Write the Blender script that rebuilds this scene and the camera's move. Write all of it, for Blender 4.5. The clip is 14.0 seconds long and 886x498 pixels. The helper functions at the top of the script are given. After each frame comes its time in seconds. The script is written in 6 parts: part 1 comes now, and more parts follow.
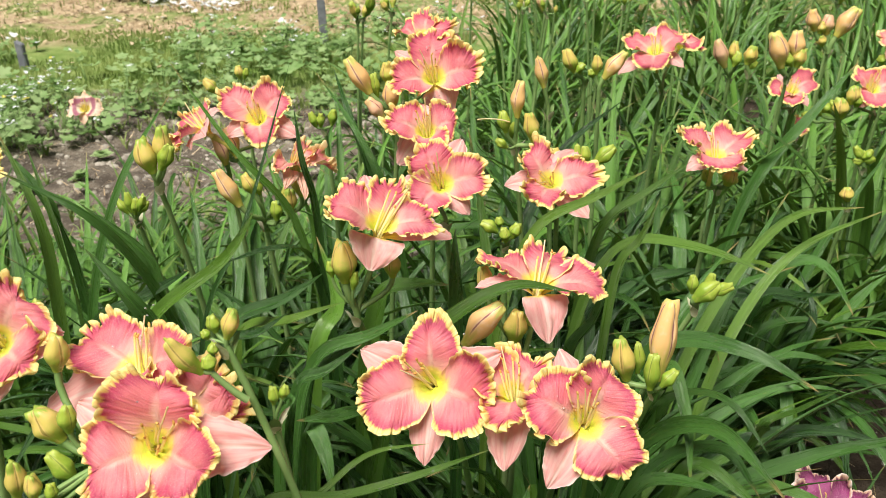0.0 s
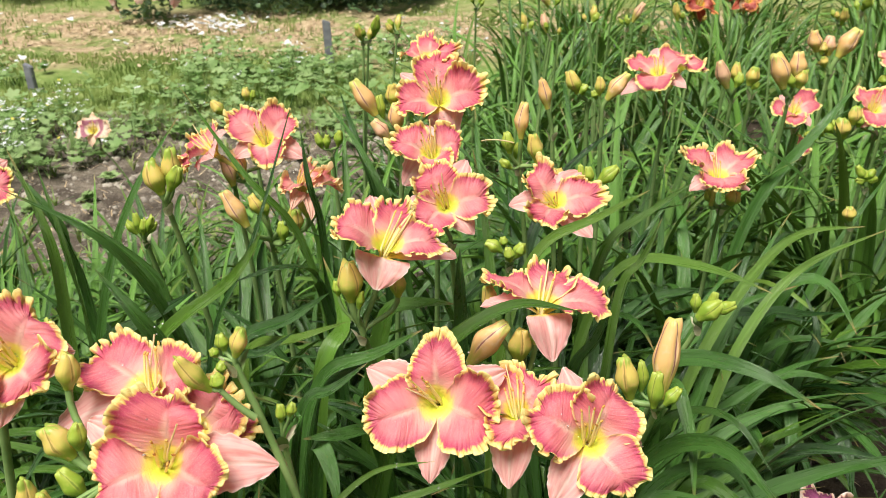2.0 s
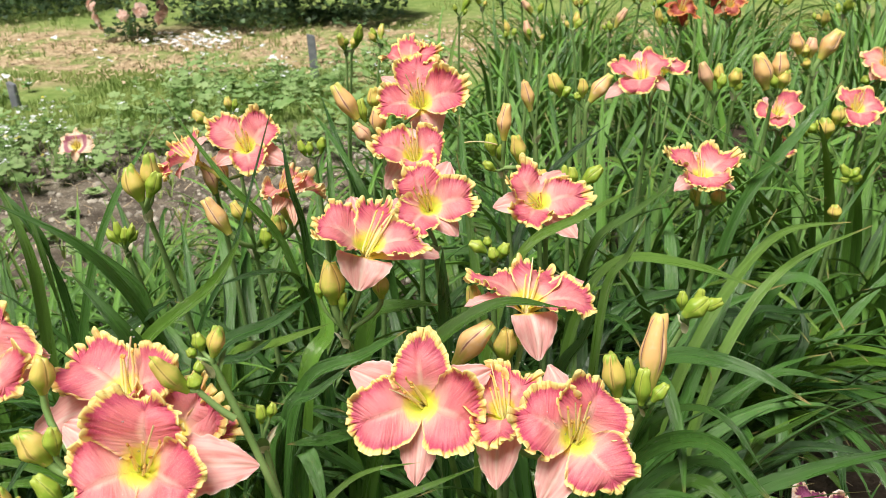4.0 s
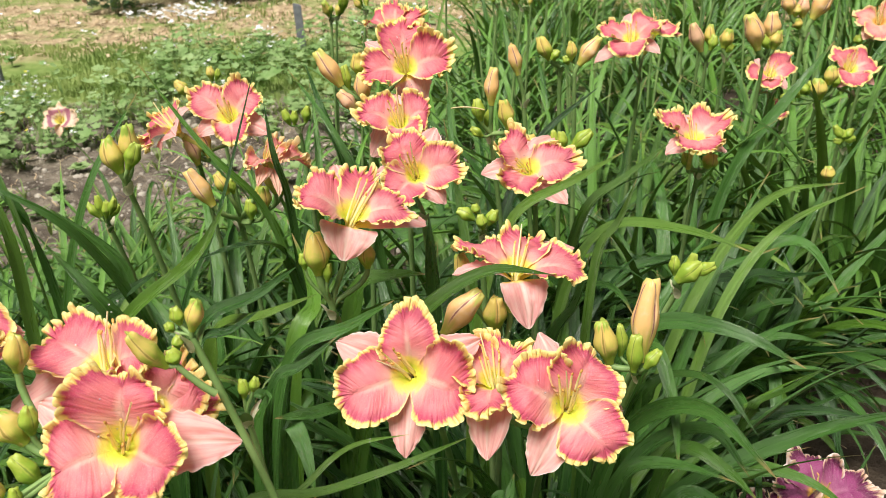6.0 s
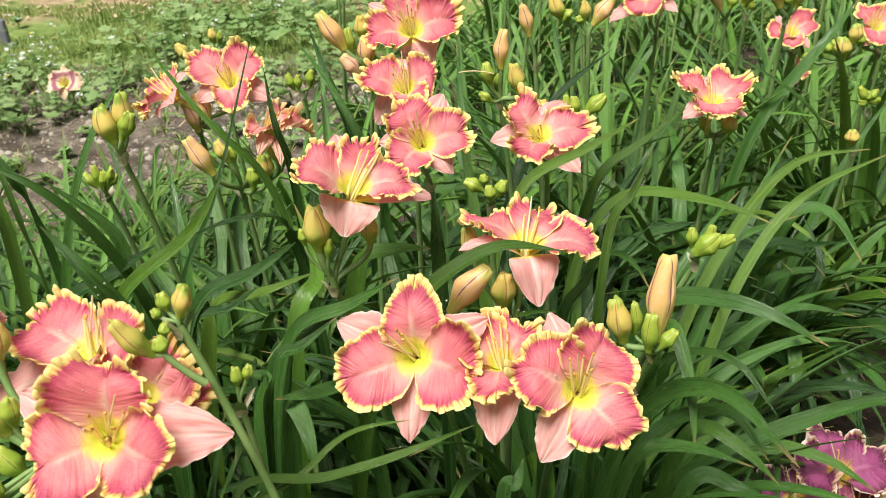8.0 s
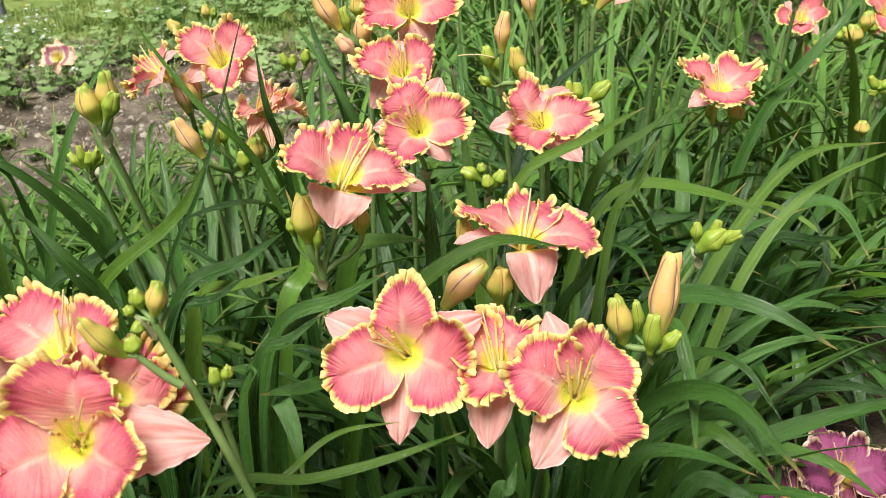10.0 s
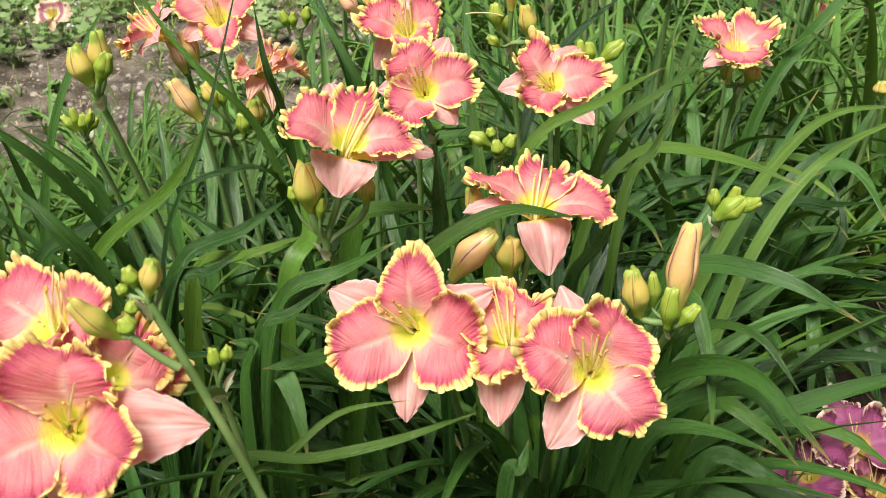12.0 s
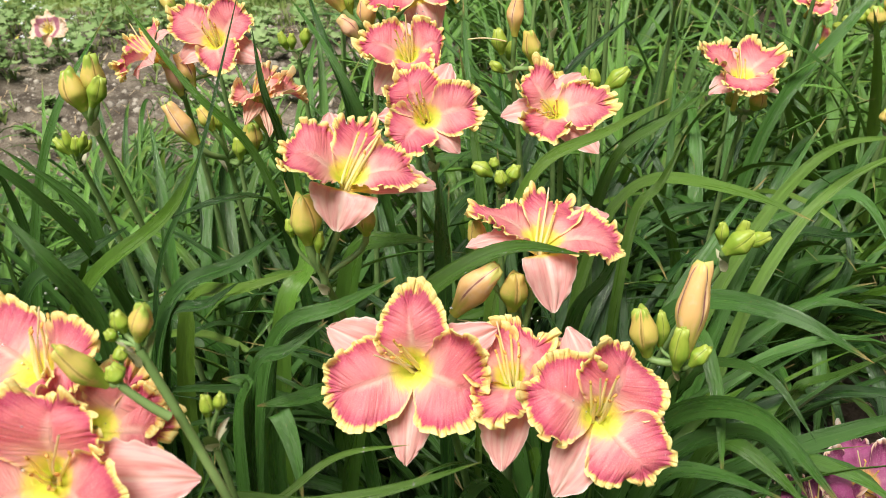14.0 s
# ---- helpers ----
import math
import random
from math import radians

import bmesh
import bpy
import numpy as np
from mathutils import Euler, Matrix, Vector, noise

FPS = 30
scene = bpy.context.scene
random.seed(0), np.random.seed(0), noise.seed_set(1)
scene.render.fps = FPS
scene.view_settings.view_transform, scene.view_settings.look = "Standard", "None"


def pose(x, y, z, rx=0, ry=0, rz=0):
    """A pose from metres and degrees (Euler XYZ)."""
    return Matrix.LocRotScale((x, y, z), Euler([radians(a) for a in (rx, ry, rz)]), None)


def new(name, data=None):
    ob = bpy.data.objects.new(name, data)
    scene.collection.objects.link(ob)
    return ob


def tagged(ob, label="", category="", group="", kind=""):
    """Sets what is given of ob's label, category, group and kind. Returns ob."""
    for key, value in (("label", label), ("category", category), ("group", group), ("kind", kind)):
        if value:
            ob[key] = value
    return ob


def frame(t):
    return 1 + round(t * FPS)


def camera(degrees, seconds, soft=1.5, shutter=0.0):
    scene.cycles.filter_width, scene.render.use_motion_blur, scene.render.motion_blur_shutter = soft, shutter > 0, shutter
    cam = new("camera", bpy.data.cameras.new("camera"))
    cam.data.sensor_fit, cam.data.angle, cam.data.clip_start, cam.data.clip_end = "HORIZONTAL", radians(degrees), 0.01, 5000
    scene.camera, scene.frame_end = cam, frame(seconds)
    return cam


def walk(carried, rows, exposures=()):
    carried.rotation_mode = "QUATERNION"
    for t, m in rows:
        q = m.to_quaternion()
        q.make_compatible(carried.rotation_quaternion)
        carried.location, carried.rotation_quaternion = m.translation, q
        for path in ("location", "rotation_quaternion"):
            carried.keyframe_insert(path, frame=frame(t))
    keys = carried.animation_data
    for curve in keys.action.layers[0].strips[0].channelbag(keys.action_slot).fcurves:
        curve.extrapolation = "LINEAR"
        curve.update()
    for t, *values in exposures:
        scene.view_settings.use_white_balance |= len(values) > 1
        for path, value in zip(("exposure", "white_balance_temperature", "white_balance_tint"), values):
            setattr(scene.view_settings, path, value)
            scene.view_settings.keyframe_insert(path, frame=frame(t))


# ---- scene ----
cam = camera(50.3, 14.0, soft=0.7)
cam.data.dof.use_dof = True          # a phone's small lens, focused on the nearest blooms
cam.data.dof.focus_distance, cam.data.dof.aperture_fstop = 1.12, 13.5
METRES, EYE, TILT, LEAN, TURN = 0.25, 1.25, -25.0, 0.0, 0.0
ROWS = [
    (0.0, 0.0, 0.0, 0.0, 0.0, 0.0, -0.0),
    (0.5, -0.0151, -0.0223, -0.0027, 0.03, 0.06, -0.27),
    (1.0, -0.0196, -0.0427, -0.0003, 0.12, 0.26, -0.36),
    (1.5, -0.0184, -0.0494, 0.0018, 0.17, 0.61, -0.25),
    (2.0, 0.0008, -0.0524, -0.0031, 0.31, 1.22, 0.1),
    (2.5, 0.0178, -0.0435, -0.0182, 0.35, 1.89, 0.48),
    (3.0, 0.028, -0.0283, -0.0367, 0.19, 2.38, 0.78),
    (5.5, 0.0394, 0.0565, -0.0932, -0.99, 0.87, 1.6),
    (6.0, 0.0623, 0.0955, -0.0826, -0.67, 0.3, 2.14),
    (6.5, 0.0807, 0.1389, -0.0672, -0.37, -0.34, 2.48),
    (7.0, 0.0944, 0.1896, -0.0488, -0.08, -1.05, 2.64),
    (7.5, 0.0996, 0.2372, -0.0325, 0.08, -1.64, 2.56),
    (8.0, 0.1024, 0.2908, -0.0163, 0.18, -2.16, 2.34),
    (10.5, 0.1261, 0.5097, 0.0389, 0.17, -4.03, 1.3),
    (11.0, 0.1183, 0.5534, 0.0454, 0.19, -4.9, 1.31),
    (11.5, 0.11, 0.59, 0.0567, 0.25, -5.58, 1.35),
    (12.0, 0.0951, 0.6316, 0.0705, 0.25, -5.97, 1.37),
    (12.5, 0.0846, 0.6627, 0.0988, 0.24, -6.18, 1.23),
    (13.0, 0.0755, 0.6958, 0.1228, 0.18, -6.02, 1.03),
    (13.5, 0.0728, 0.727, 0.1366, 0.11, -5.63, 0.92),
    (14.0, 0.0681, 0.7577, 0.1406, -0.01, -5.11, 0.85),
]
walk(cam, [(t, pose(0, 0, EYE, TILT, LEAN, TURN) @ pose(METRES * x, METRES * y, METRES * z, 90 + pitch, roll, yaw)) for t, x, y, z, yaw, pitch, roll in ROWS], exposures=[(0.0, 0.31), (14.0, 0.31)])

# ---- light: bright overcast day, soft sun from high behind the camera's shoulder ----
SUN_EL, SUN_AZ = 63.0, 208.0        # degrees; azimuth clockwise from +y
world = bpy.data.worlds.new("overcast_sky")
scene.world = world
world.use_nodes = True
wn = world.node_tree
wn.nodes.clear()
sky = wn.nodes.new("ShaderNodeTexSky")
sky.sky_type = "NISHITA"
sky.sun_disc = False
sky.sun_elevation, sky.sun_rotation = radians(SUN_EL), radians(SUN_AZ)
sky.air_density, sky.dust_density, sky.ozone_density = 1.0, 6.0, 0.6
soften = wn.nodes.new("ShaderNodeHueSaturation")
soften.inputs["Saturation"].default_value = 0.55
back = wn.nodes.new("ShaderNodeBackground")
back.inputs["Strength"].default_value = 0.029
wout = wn.nodes.new("ShaderNodeOutputWorld")
wn.links.new(sky.outputs[0], soften.inputs["Color"])
wn.links.new(soften.outputs[0], back.inputs["Color"])
wn.links.new(back.outputs[0], wout.inputs["Surface"])

sun_data = bpy.data.lights.new("sun", "SUN")
sun_data.energy, sun_data.angle, sun_data.color = 5.0, radians(30), (1.0, 0.95, 0.86)
sun = new("sun", sun_data)
sun.rotation_euler = Euler((radians(90 - SUN_EL), 0, radians(180 - SUN_AZ)))


# ---- materials ----
class Nodes:
    """A small node-tree writer."""

    def __init__(self, name):
        self.mat = bpy.data.materials.new(name)
        self.mat.use_nodes = True
        self.t = self.mat.node_tree
        self.t.nodes.clear()

    def put(self, sock, v):
        if isinstance(v, bpy.types.NodeSocket):
            self.t.links.new(v, sock)
        elif isinstance(v, tuple) and len(v) == 3 and sock.type == "RGBA":
            sock.default_value = (*v, 1)
        else:
            sock.default_value = v

    def add(self, kind, out=0, **ins):
        n = self.t.nodes.new(kind)
        for k, v in ins.items():
            self.put(n.inputs[int(k[1:]) if k[0] == "i" and k[1:].isdigit() else k.replace("_", " ")], v)
        return n.outputs[out]

    def uv(self, layer):
        n = self.t.nodes.new("ShaderNodeUVMap")
        n.uv_map = layer
        s = self.t.nodes.new("ShaderNodeSeparateXYZ")
        self.t.links.new(n.outputs[0], s.inputs[0])
        return s.outputs[0], s.outputs[1]

    def math(self, op, a, b=0.0, c=0.0):
        n = self.t.nodes.new("ShaderNodeMath")
        n.operation = op
        for i, q in enumerate((a, b, c)):
            self.put(n.inputs[i], q)
        return n.outputs[0]

    def step(self, v, lo, hi, a=0.0, b=1.0):
        n = self.t.nodes.new("ShaderNodeMapRange")
        n.interpolation_type = "SMOOTHSTEP"
        for i, q in enumerate((v, lo, hi, a, b)):
            self.put(n.inputs[i], q)
        return n.outputs[0]

    def mix(self, f, a, b, mode="MIX"):
        n = self.t.nodes.new("ShaderNodeMix")
        n.data_type, n.blend_type = "RGBA", mode
        self.put(n.inputs[0], f), self.put(n.inputs[6], a), self.put(n.inputs[7], b)
        return n.outputs[2]

    def noise(self, vec, scale, detail=3.0, rough=0.55):
        return self.add("ShaderNodeTexNoise", Vector=vec, Scale=scale, Detail=detail, Roughness=rough)

    def xyz(self, x, y, z=0.0):
        return self.add("ShaderNodeCombineXYZ", i0=x, i1=y, i2=z)

    def obj(self):
        return self.add("ShaderNodeTexCoord", out=3)

    def place(self):
        return self.add("ShaderNodeNewGeometry", out=0)

    def rand(self):
        n = self.t.nodes.new("ShaderNodeObjectInfo")
        return n.outputs["Random"]

    def bump(self, h, strength, dist):
        return self.add("ShaderNodeBump", Height=h, Strength=strength, Distance=dist)

    def done(self, colour, rough, normal=None, glow=0.0, spec=0.4, thin=None, sheen=0.0):
        """Principled surface; glow: share of light let through a thin sheet, thin: its colour."""
        p = self.t.nodes.new("ShaderNodeBsdfPrincipled")
        self.put(p.inputs["Base Color"], colour)
        self.put(p.inputs["Roughness"], rough)
        self.put(p.inputs["Specular IOR Level"], spec)
        if sheen:
            self.put(p.inputs["Sheen Weight"], sheen)
        if normal is not None:
            self.t.links.new(normal, p.inputs["Normal"])
        s = p.outputs[0]
        if glow:
            tr = self.t.nodes.new("ShaderNodeBsdfTranslucent")
            self.put(tr.inputs["Color"], thin if thin is not None else colour)
            m = self.t.nodes.new("ShaderNodeMixShader")
            m.inputs[0].default_value = glow
            self.t.links.new(s, m.inputs[1])
            self.t.links.new(tr.outputs[0], m.inputs[2])
            s = m.outputs[0]
        o = self.t.nodes.new("ShaderNodeOutputMaterial")
        self.t.links.new(s, o.inputs["Surface"])
        return self.mat


def petal_material(name, main, deep, edge, throat, heart, rib, edge_w=0.24, eye=0.0, band=0.72):
    n = Nodes(name)
    u, v = n.uv("span")          # along 0..1, across -1..1
    e, seed = n.uv("margin")     # distance from the rim in units of 2 cm, seed
    rib_l, rib_r = n.uv("vein")  # place along the rim in cm, share of the way from midrib to rim
    fan = n.noise(n.xyz(n.math("MULTIPLY", rib_r, 1.6), n.math("MULTIPLY", rib_l, 2.2), n.math("MULTIPLY", seed, 9.0)), 1.0, 4.0, 0.6)
    soft = n.noise(n.xyz(n.math("MULTIPLY", u, 4.0), n.math("MULTIPLY", v, 3.0), n.math("MULTIPLY", seed, 5.0)), 1.0, 2.0)
    grit = n.noise(n.xyz(n.math("MULTIPLY", u, 60.0), n.math("MULTIPLY", v, 60.0), seed), 1.0, 2.0)
    fleck = n.noise(n.xyz(n.math("MULTIPLY", u, 26.0), n.math("MULTIPLY", v, 22.0), n.math("MULTIPLY", seed, 3.0)), 1.0, 1.0)
    body = n.mix(n.step(fan, 0.38, 0.75, 0.0, 0.3), main, deep)
    body = n.mix(n.step(soft, 0.5, 0.8, 0.0, 0.12), body, rib)
    vein = n.noise(n.xyz(n.math("MULTIPLY", rib_r, 2.2), n.math("MULTIPLY", rib_l, 6.5), n.math("MULTIPLY", seed, 13.0)), 1.0, 2.0)
    body = n.mix(n.math("MULTIPLY", n.step(vein, 0.54, 0.66), n.step(rib_r, 0.15, 0.75, 0.1, 0.55)), body, deep)
    body = n.mix(n.step(n.rand(), 0.2, 1.0, 0.0, 0.16), body, rib)
    # darker eye band just inside the frilled rim
    ee = n.math("ADD", e, n.math("MULTIPLY", n.math("SUBTRACT", fan, 0.5), 0.5))
    body = n.mix(n.step(ee, 0.95, 0.35, 0.0, band), body, deep)
    rim = n.math("ADD", e, n.math("MULTIPLY", n.math("SUBTRACT", soft, 0.5), 0.35))
    rim = n.math("ADD", rim, n.math("MULTIPLY", n.math("SUBTRACT", vein, 0.5), 0.45))
    gold = tuple(k * f for k, f in zip(edge, (0.92, 0.70, 0.50)))
    body = n.mix(n.step(rim, edge_w + 0.09, edge_w - 0.06), body, gold)
    body = n.mix(n.math("MULTIPLY", n.step(rim, edge_w - 0.02, edge_w - 0.16), n.step(fleck, 0.30, 0.50)), body, edge)
    # pale midrib and the glowing throat
    av = n.math("ABSOLUTE", v)
    ribm = n.math("MULTIPLY", n.step(n.math("ADD", av, n.math("MULTIPLY", n.math("SUBTRACT", fan, 0.5), 0.15)), 0.15, 0.02), n.step(u, 0.84, 0.45, 0.0, 0.8))
    body = n.mix(ribm, body, rib)
    uu = n.math("ADD", n.math("ADD", u, n.math("MULTIPLY", n.math("SUBTRACT", fan, 0.5), 0.12)), n.math("MULTIPLY", av, 0.05))
    body = n.mix(n.step(uu, 0.54, 0.34, 0.0, 0.65), body, rib)
    if eye:
        body = n.mix(n.math("MULTIPLY", n.step(uu, 0.70, 0.60, 0.0, eye), n.step(uu, 0.40, 0.48)), body, deep)
    body = n.mix(n.step(uu, 0.37, 0.25), body, throat)
    body = n.mix(n.step(uu, 0.25, 0.14), body, heart)
    body = n.mix(n.step(grit, 0.45, 0.75, 0.0, 0.16), body, (0.95, 0.75, 0.7))
    body = n.mix(n.step(fleck, 0.74, 0.80, 0.0, 0.55), body, (0.95, 0.80, 0.78))
    bump = n.bump(n.math("ADD", n.math("ADD", fan, n.math("MULTIPLY", vein, 0.8)), n.math("MULTIPLY", grit, 0.4)), 0.55, 0.0016)
    return n.done(body, 0.46, bump, glow=0.24, spec=0.35)


ROSE = petal_material("rose_petal", (0.78, 0.20, 0.235), (0.47, 0.033, 0.118), (0.96, 0.84, 0.34), (0.96, 0.80, 0.16), (0.80, 0.86, 0.08), (0.90, 0.53, 0.45))
PALE = petal_material("faded_petal", (0.82, 0.36, 0.30), (0.68, 0.14, 0.18), (0.92, 0.72, 0.38), (0.92, 0.52, 0.14), (0.80, 0.42, 0.08), (0.88, 0.55, 0.42))
PURPLE = petal_material("purple_petal", (0.34, 0.050, 0.195), (0.10, 0.007, 0.045), (0.86, 0.74, 0.70), (0.80, 0.50, 0.10), (0.55, 0.50, 0.06), (0.46, 0.15, 0.29), 0.17)
WINE = petal_material("wine_petal", (0.16, 0.022, 0.055), (0.06, 0.006, 0.020), (0.92, 0.76, 0.34), (0.70, 0.36, 0.06), (0.45, 0.30, 0.05), (0.34, 0.10, 0.12), 0.26)
CREAM = petal_material("cream_petal", (0.90, 0.72, 0.54), (0.34, 0.09, 0.17), (0.92, 0.80, 0.56), (0.90, 0.74, 0.16), (0.66, 0.64, 0.08), (0.92, 0.78, 0.62), 0.22, 0.9, 0.12)
SCARLET = petal_material("scarlet_petal", (0.40, 0.055, 0.035), (0.26, 0.02, 0.02), (0.75, 0.35, 0.12), (0.85, 0.45, 0.06), (0.60, 0.45, 0.05), (0.70, 0.26, 0.18))


def sepal_material(name, main, deep, edge):
    n = Nodes(name)
    u, v = n.uv("span")
    e, seed = n.uv("margin")
    fan = n.noise(n.xyz(n.math("MULTIPLY", u, 2.0), n.math("MULTIPLY", v, 9.0), n.math("MULTIPLY", seed, 9.0)), 1.0, 4.0, 0.6)
    soft = n.noise(n.xyz(n.math("MULTIPLY", u, 5.0), n.math("MULTIPLY", v, 3.0), n.math("MULTIPLY", seed, 5.0)), 1.0, 3.0)
    body = n.mix(n.step(fan, 0.35, 0.7), main, deep)
    body = n.mix(n.step(soft, 0.5, 0.8, 0.0, 0.5), body, edge)
    body = n.mix(n.step(n.math("ABSOLUTE", v), 0.12, 0.02, 0.0, 0.45), body, edge)
    body = n.mix(n.step(n.math("ADD", e, n.math("MULTIPLY", fan, 0.2)), 0.24, 0.08, 0.0, 0.85), body, edge)
    body = n.mix(n.step(u, 0.36, 0.2), body, (0.9, 0.66, 0.16))
    return n.done(body, 0.5, n.bump(fan, 0.45, 0.001), glow=0.3, spec=0.3, sheen=0.1)


ROSE_SEPAL = sepal_material("rose_sepal", (0.90, 0.49, 0.46), (0.84, 0.35, 0.35), (0.95, 0.77, 0.70))
PALE_SEPAL = sepal_material("faded_sepal", (0.88, 0.52, 0.42), (0.82, 0.40, 0.30), (0.92, 0.70, 0.52))
PURPLE_SEPAL = sepal_material("purple_sepal", (0.30, 0.08, 0.14), (0.20, 0.03, 0.08), (0.5, 0.3, 0.3))
CREAM_SEPAL = sepal_material("cream_sepal", (0.84, 0.62, 0.42), (0.8, 0.5, 0.36), (0.88, 0.7, 0.5))
SCARLET_SEPAL = sepal_material("scarlet_sepal", (0.55, 0.12, 0.06), (0.4, 0.05, 0.04), (0.7, 0.3, 0.14))


def leaf_material(name, dark, light, tip, gloss=0.42, warm=(0.15, 0.25, 0.028)):
    n = Nodes(name)
    u, v = n.uv("span")
    r = n.rand()
    veins = n.noise(n.xyz(n.math("MULTIPLY", u, 3.0), n.math("MULTIPLY", v, 22.0), n.math("MULTIPLY", r, 40.0)), 1.0, 2.0)
    cloud = n.noise(n.xyz(n.math("MULTIPLY", u, 9.0), n.math("MULTIPLY", v, 1.5), n.math("MULTIPLY", r, 70.0)), 1.0, 4.0)
    c = n.mix(n.step(n.math("ADD", n.math("MULTIPLY", r, 0.7), n.math("MULTIPLY", cloud, 0.45)), 0.15, 0.95), dark, light)
    ribs = n.noise(n.xyz(n.math("MULTIPLY", u, 1.5), n.math("MULTIPLY", v, 9.0), n.math("MULTIPLY", r, 90.0)), 1.0, 1.0)
    c = n.mix(n.step(veins, 0.4, 0.7, 0.0, 0.45), c, light)
    c = n.mix(n.step(ribs, 0.46, 0.36, 0.0, 0.3), c, dark)
    c = n.mix(n.step(n.math("ABSOLUTE", v), 0.14, 0.03, 0.0, 0.5), c, light)
    c = n.mix(n.step(n.math("FRACT", n.math("MULTIPLY", r, 7.3)), 0.74, 0.97, 0.0, 0.7), c, warm)
    dry = n.math("MULTIPLY", n.step(n.math("ADD", u, n.math("MULTIPLY", cloud, 0.08)), 0.97, 1.03), n.step(r, 0.35, 0.5))
    c = n.mix(dry, c, tip)
    spots = n.step(n.noise(n.xyz(n.math("MULTIPLY", u, 70.0), n.math("MULTIPLY", v, 5.0), n.math("MULTIPLY", r, 30.0)), 1.0, 1.0), 0.70, 0.78, 0.0, 0.35)
    c = n.mix(spots, c, tip)
    rough = n.step(cloud, 0.3, 0.7, gloss - 0.08, gloss + 0.14)
    return n.done(c, rough, n.bump(veins, 0.8, 0.0022), glow=0.12, spec=0.8, thin=n.mix(0.5, c, (0.20, 0.36, 0.02)))


LEAF = leaf_material("daylily_leaf", (0.007, 0.036, 0.008), (0.080, 0.205, 0.038), (0.36, 0.27, 0.10), 0.28, (0.13, 0.27, 0.026))
# lighter green copy of LEAF; puts the lit, sheened look of some blades into the colour
LEAF_LIGHTER = leaf_material("lighter_leaf", (0.055, 0.140, 0.020), (0.145, 0.275, 0.045), (0.40, 0.34, 0.12), 0.32, (0.15, 0.27, 0.03))
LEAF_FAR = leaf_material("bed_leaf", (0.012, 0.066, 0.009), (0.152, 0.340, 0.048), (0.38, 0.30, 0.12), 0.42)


def bud_material(name, base, top, streak, tipc, swap, seam_c):
    n = Nodes(name)
    u, v = n.uv("span")
    r = n.rand()
    w = n.noise(n.xyz(n.math("MULTIPLY", u, 2.0), n.math("MULTIPLY", v, 14.0), n.math("MULTIPLY", r, 50.0)), 1.0, 4.0)
    b = n.noise(n.xyz(n.math("MULTIPLY", u, 6.0), n.math("MULTIPLY", v, 6.0), n.math("MULTIPLY", r, 30.0)), 1.0, 3.0)
    uu = n.math("ADD", n.math("ADD", u, n.math("MULTIPLY", n.math("SUBTRACT", w, 0.5), 0.5)), n.math("MULTIPLY", n.math("SUBTRACT", r, 0.5), 0.2))
    c = n.mix(n.step(uu, swap - 0.22, swap + 0.25), base, top)
    c = n.mix(n.step(b, 0.5, 0.75, 0.0, 0.6), c, streak)
    c = n.mix(n.step(uu, 0.84, 0.96), c, tipc)
    # the seams between the closed segments
    seam = n.math("ABSOLUTE", n.math("SUBTRACT", n.math("FRACT", n.math("ADD", n.math("MULTIPLY", v, 3.0), 0.62)), 0.5))
    seam = n.math("ADD", seam, n.math("MULTIPLY", n.math("SUBTRACT", b, 0.5), 0.10))
    pale = n.math("MULTIPLY", n.step(seam, 0.13, 0.05), n.step(u, 0.2, 0.5, 0.0, 0.6))
    c = n.mix(pale, c, streak)
    c = n.mix(n.math("MULTIPLY", n.step(seam, 0.05, 0.018), n.step(u, 0.2, 0.45, 0.0, 0.9)), c, seam_c)
    return n.done(c, 0.42, n.bump(w, 0.4, 0.0012), glow=0.15, spec=0.4)


BUD_RIPE = bud_material("ripe_bud", (0.52, 0.50, 0.09), (0.84, 0.52, 0.22), (0.88, 0.64, 0.44), (0.60, 0.60, 0.16), 0.28, (0.30, 0.10, 0.11))
BUD_TURN = bud_material("turning_bud", (0.36, 0.46, 0.06), (0.68, 0.54, 0.14), (0.78, 0.52, 0.22), (0.36, 0.48, 0.08), 0.45, (0.34, 0.26, 0.06))
BUD_GREEN = bud_material("green_bud", (0.24, 0.38, 0.04), (0.36, 0.46, 0.06), (0.46, 0.50, 0.10), (0.42, 0.52, 0.10), 0.6, (0.18, 0.26, 0.04))
BUD_DULL = bud_material("blushed_bud", (0.46, 0.44, 0.09), (0.76, 0.47, 0.30), (0.66, 0.36, 0.26), (0.70, 0.50, 0.24), 0.35, (0.25, 0.08, 0.09))


def plain(name, a, b, scale, rough, glow=0.0, bump=0.3, dist=0.002, spec=0.35):
    n = Nodes(name)
    q = n.obj()
    w = n.noise(q, scale, 4.0)
    f = n.noise(q, scale * 7.0, 3.0)
    c = n.mix(n.step(w, 0.35, 0.68), a, b)
    c = n.mix(n.step(f, 0.45, 0.75, 0.0, 0.3), c, b)
    return n.done(c, rough, n.bump(f, bump, dist), glow=glow, spec=spec)


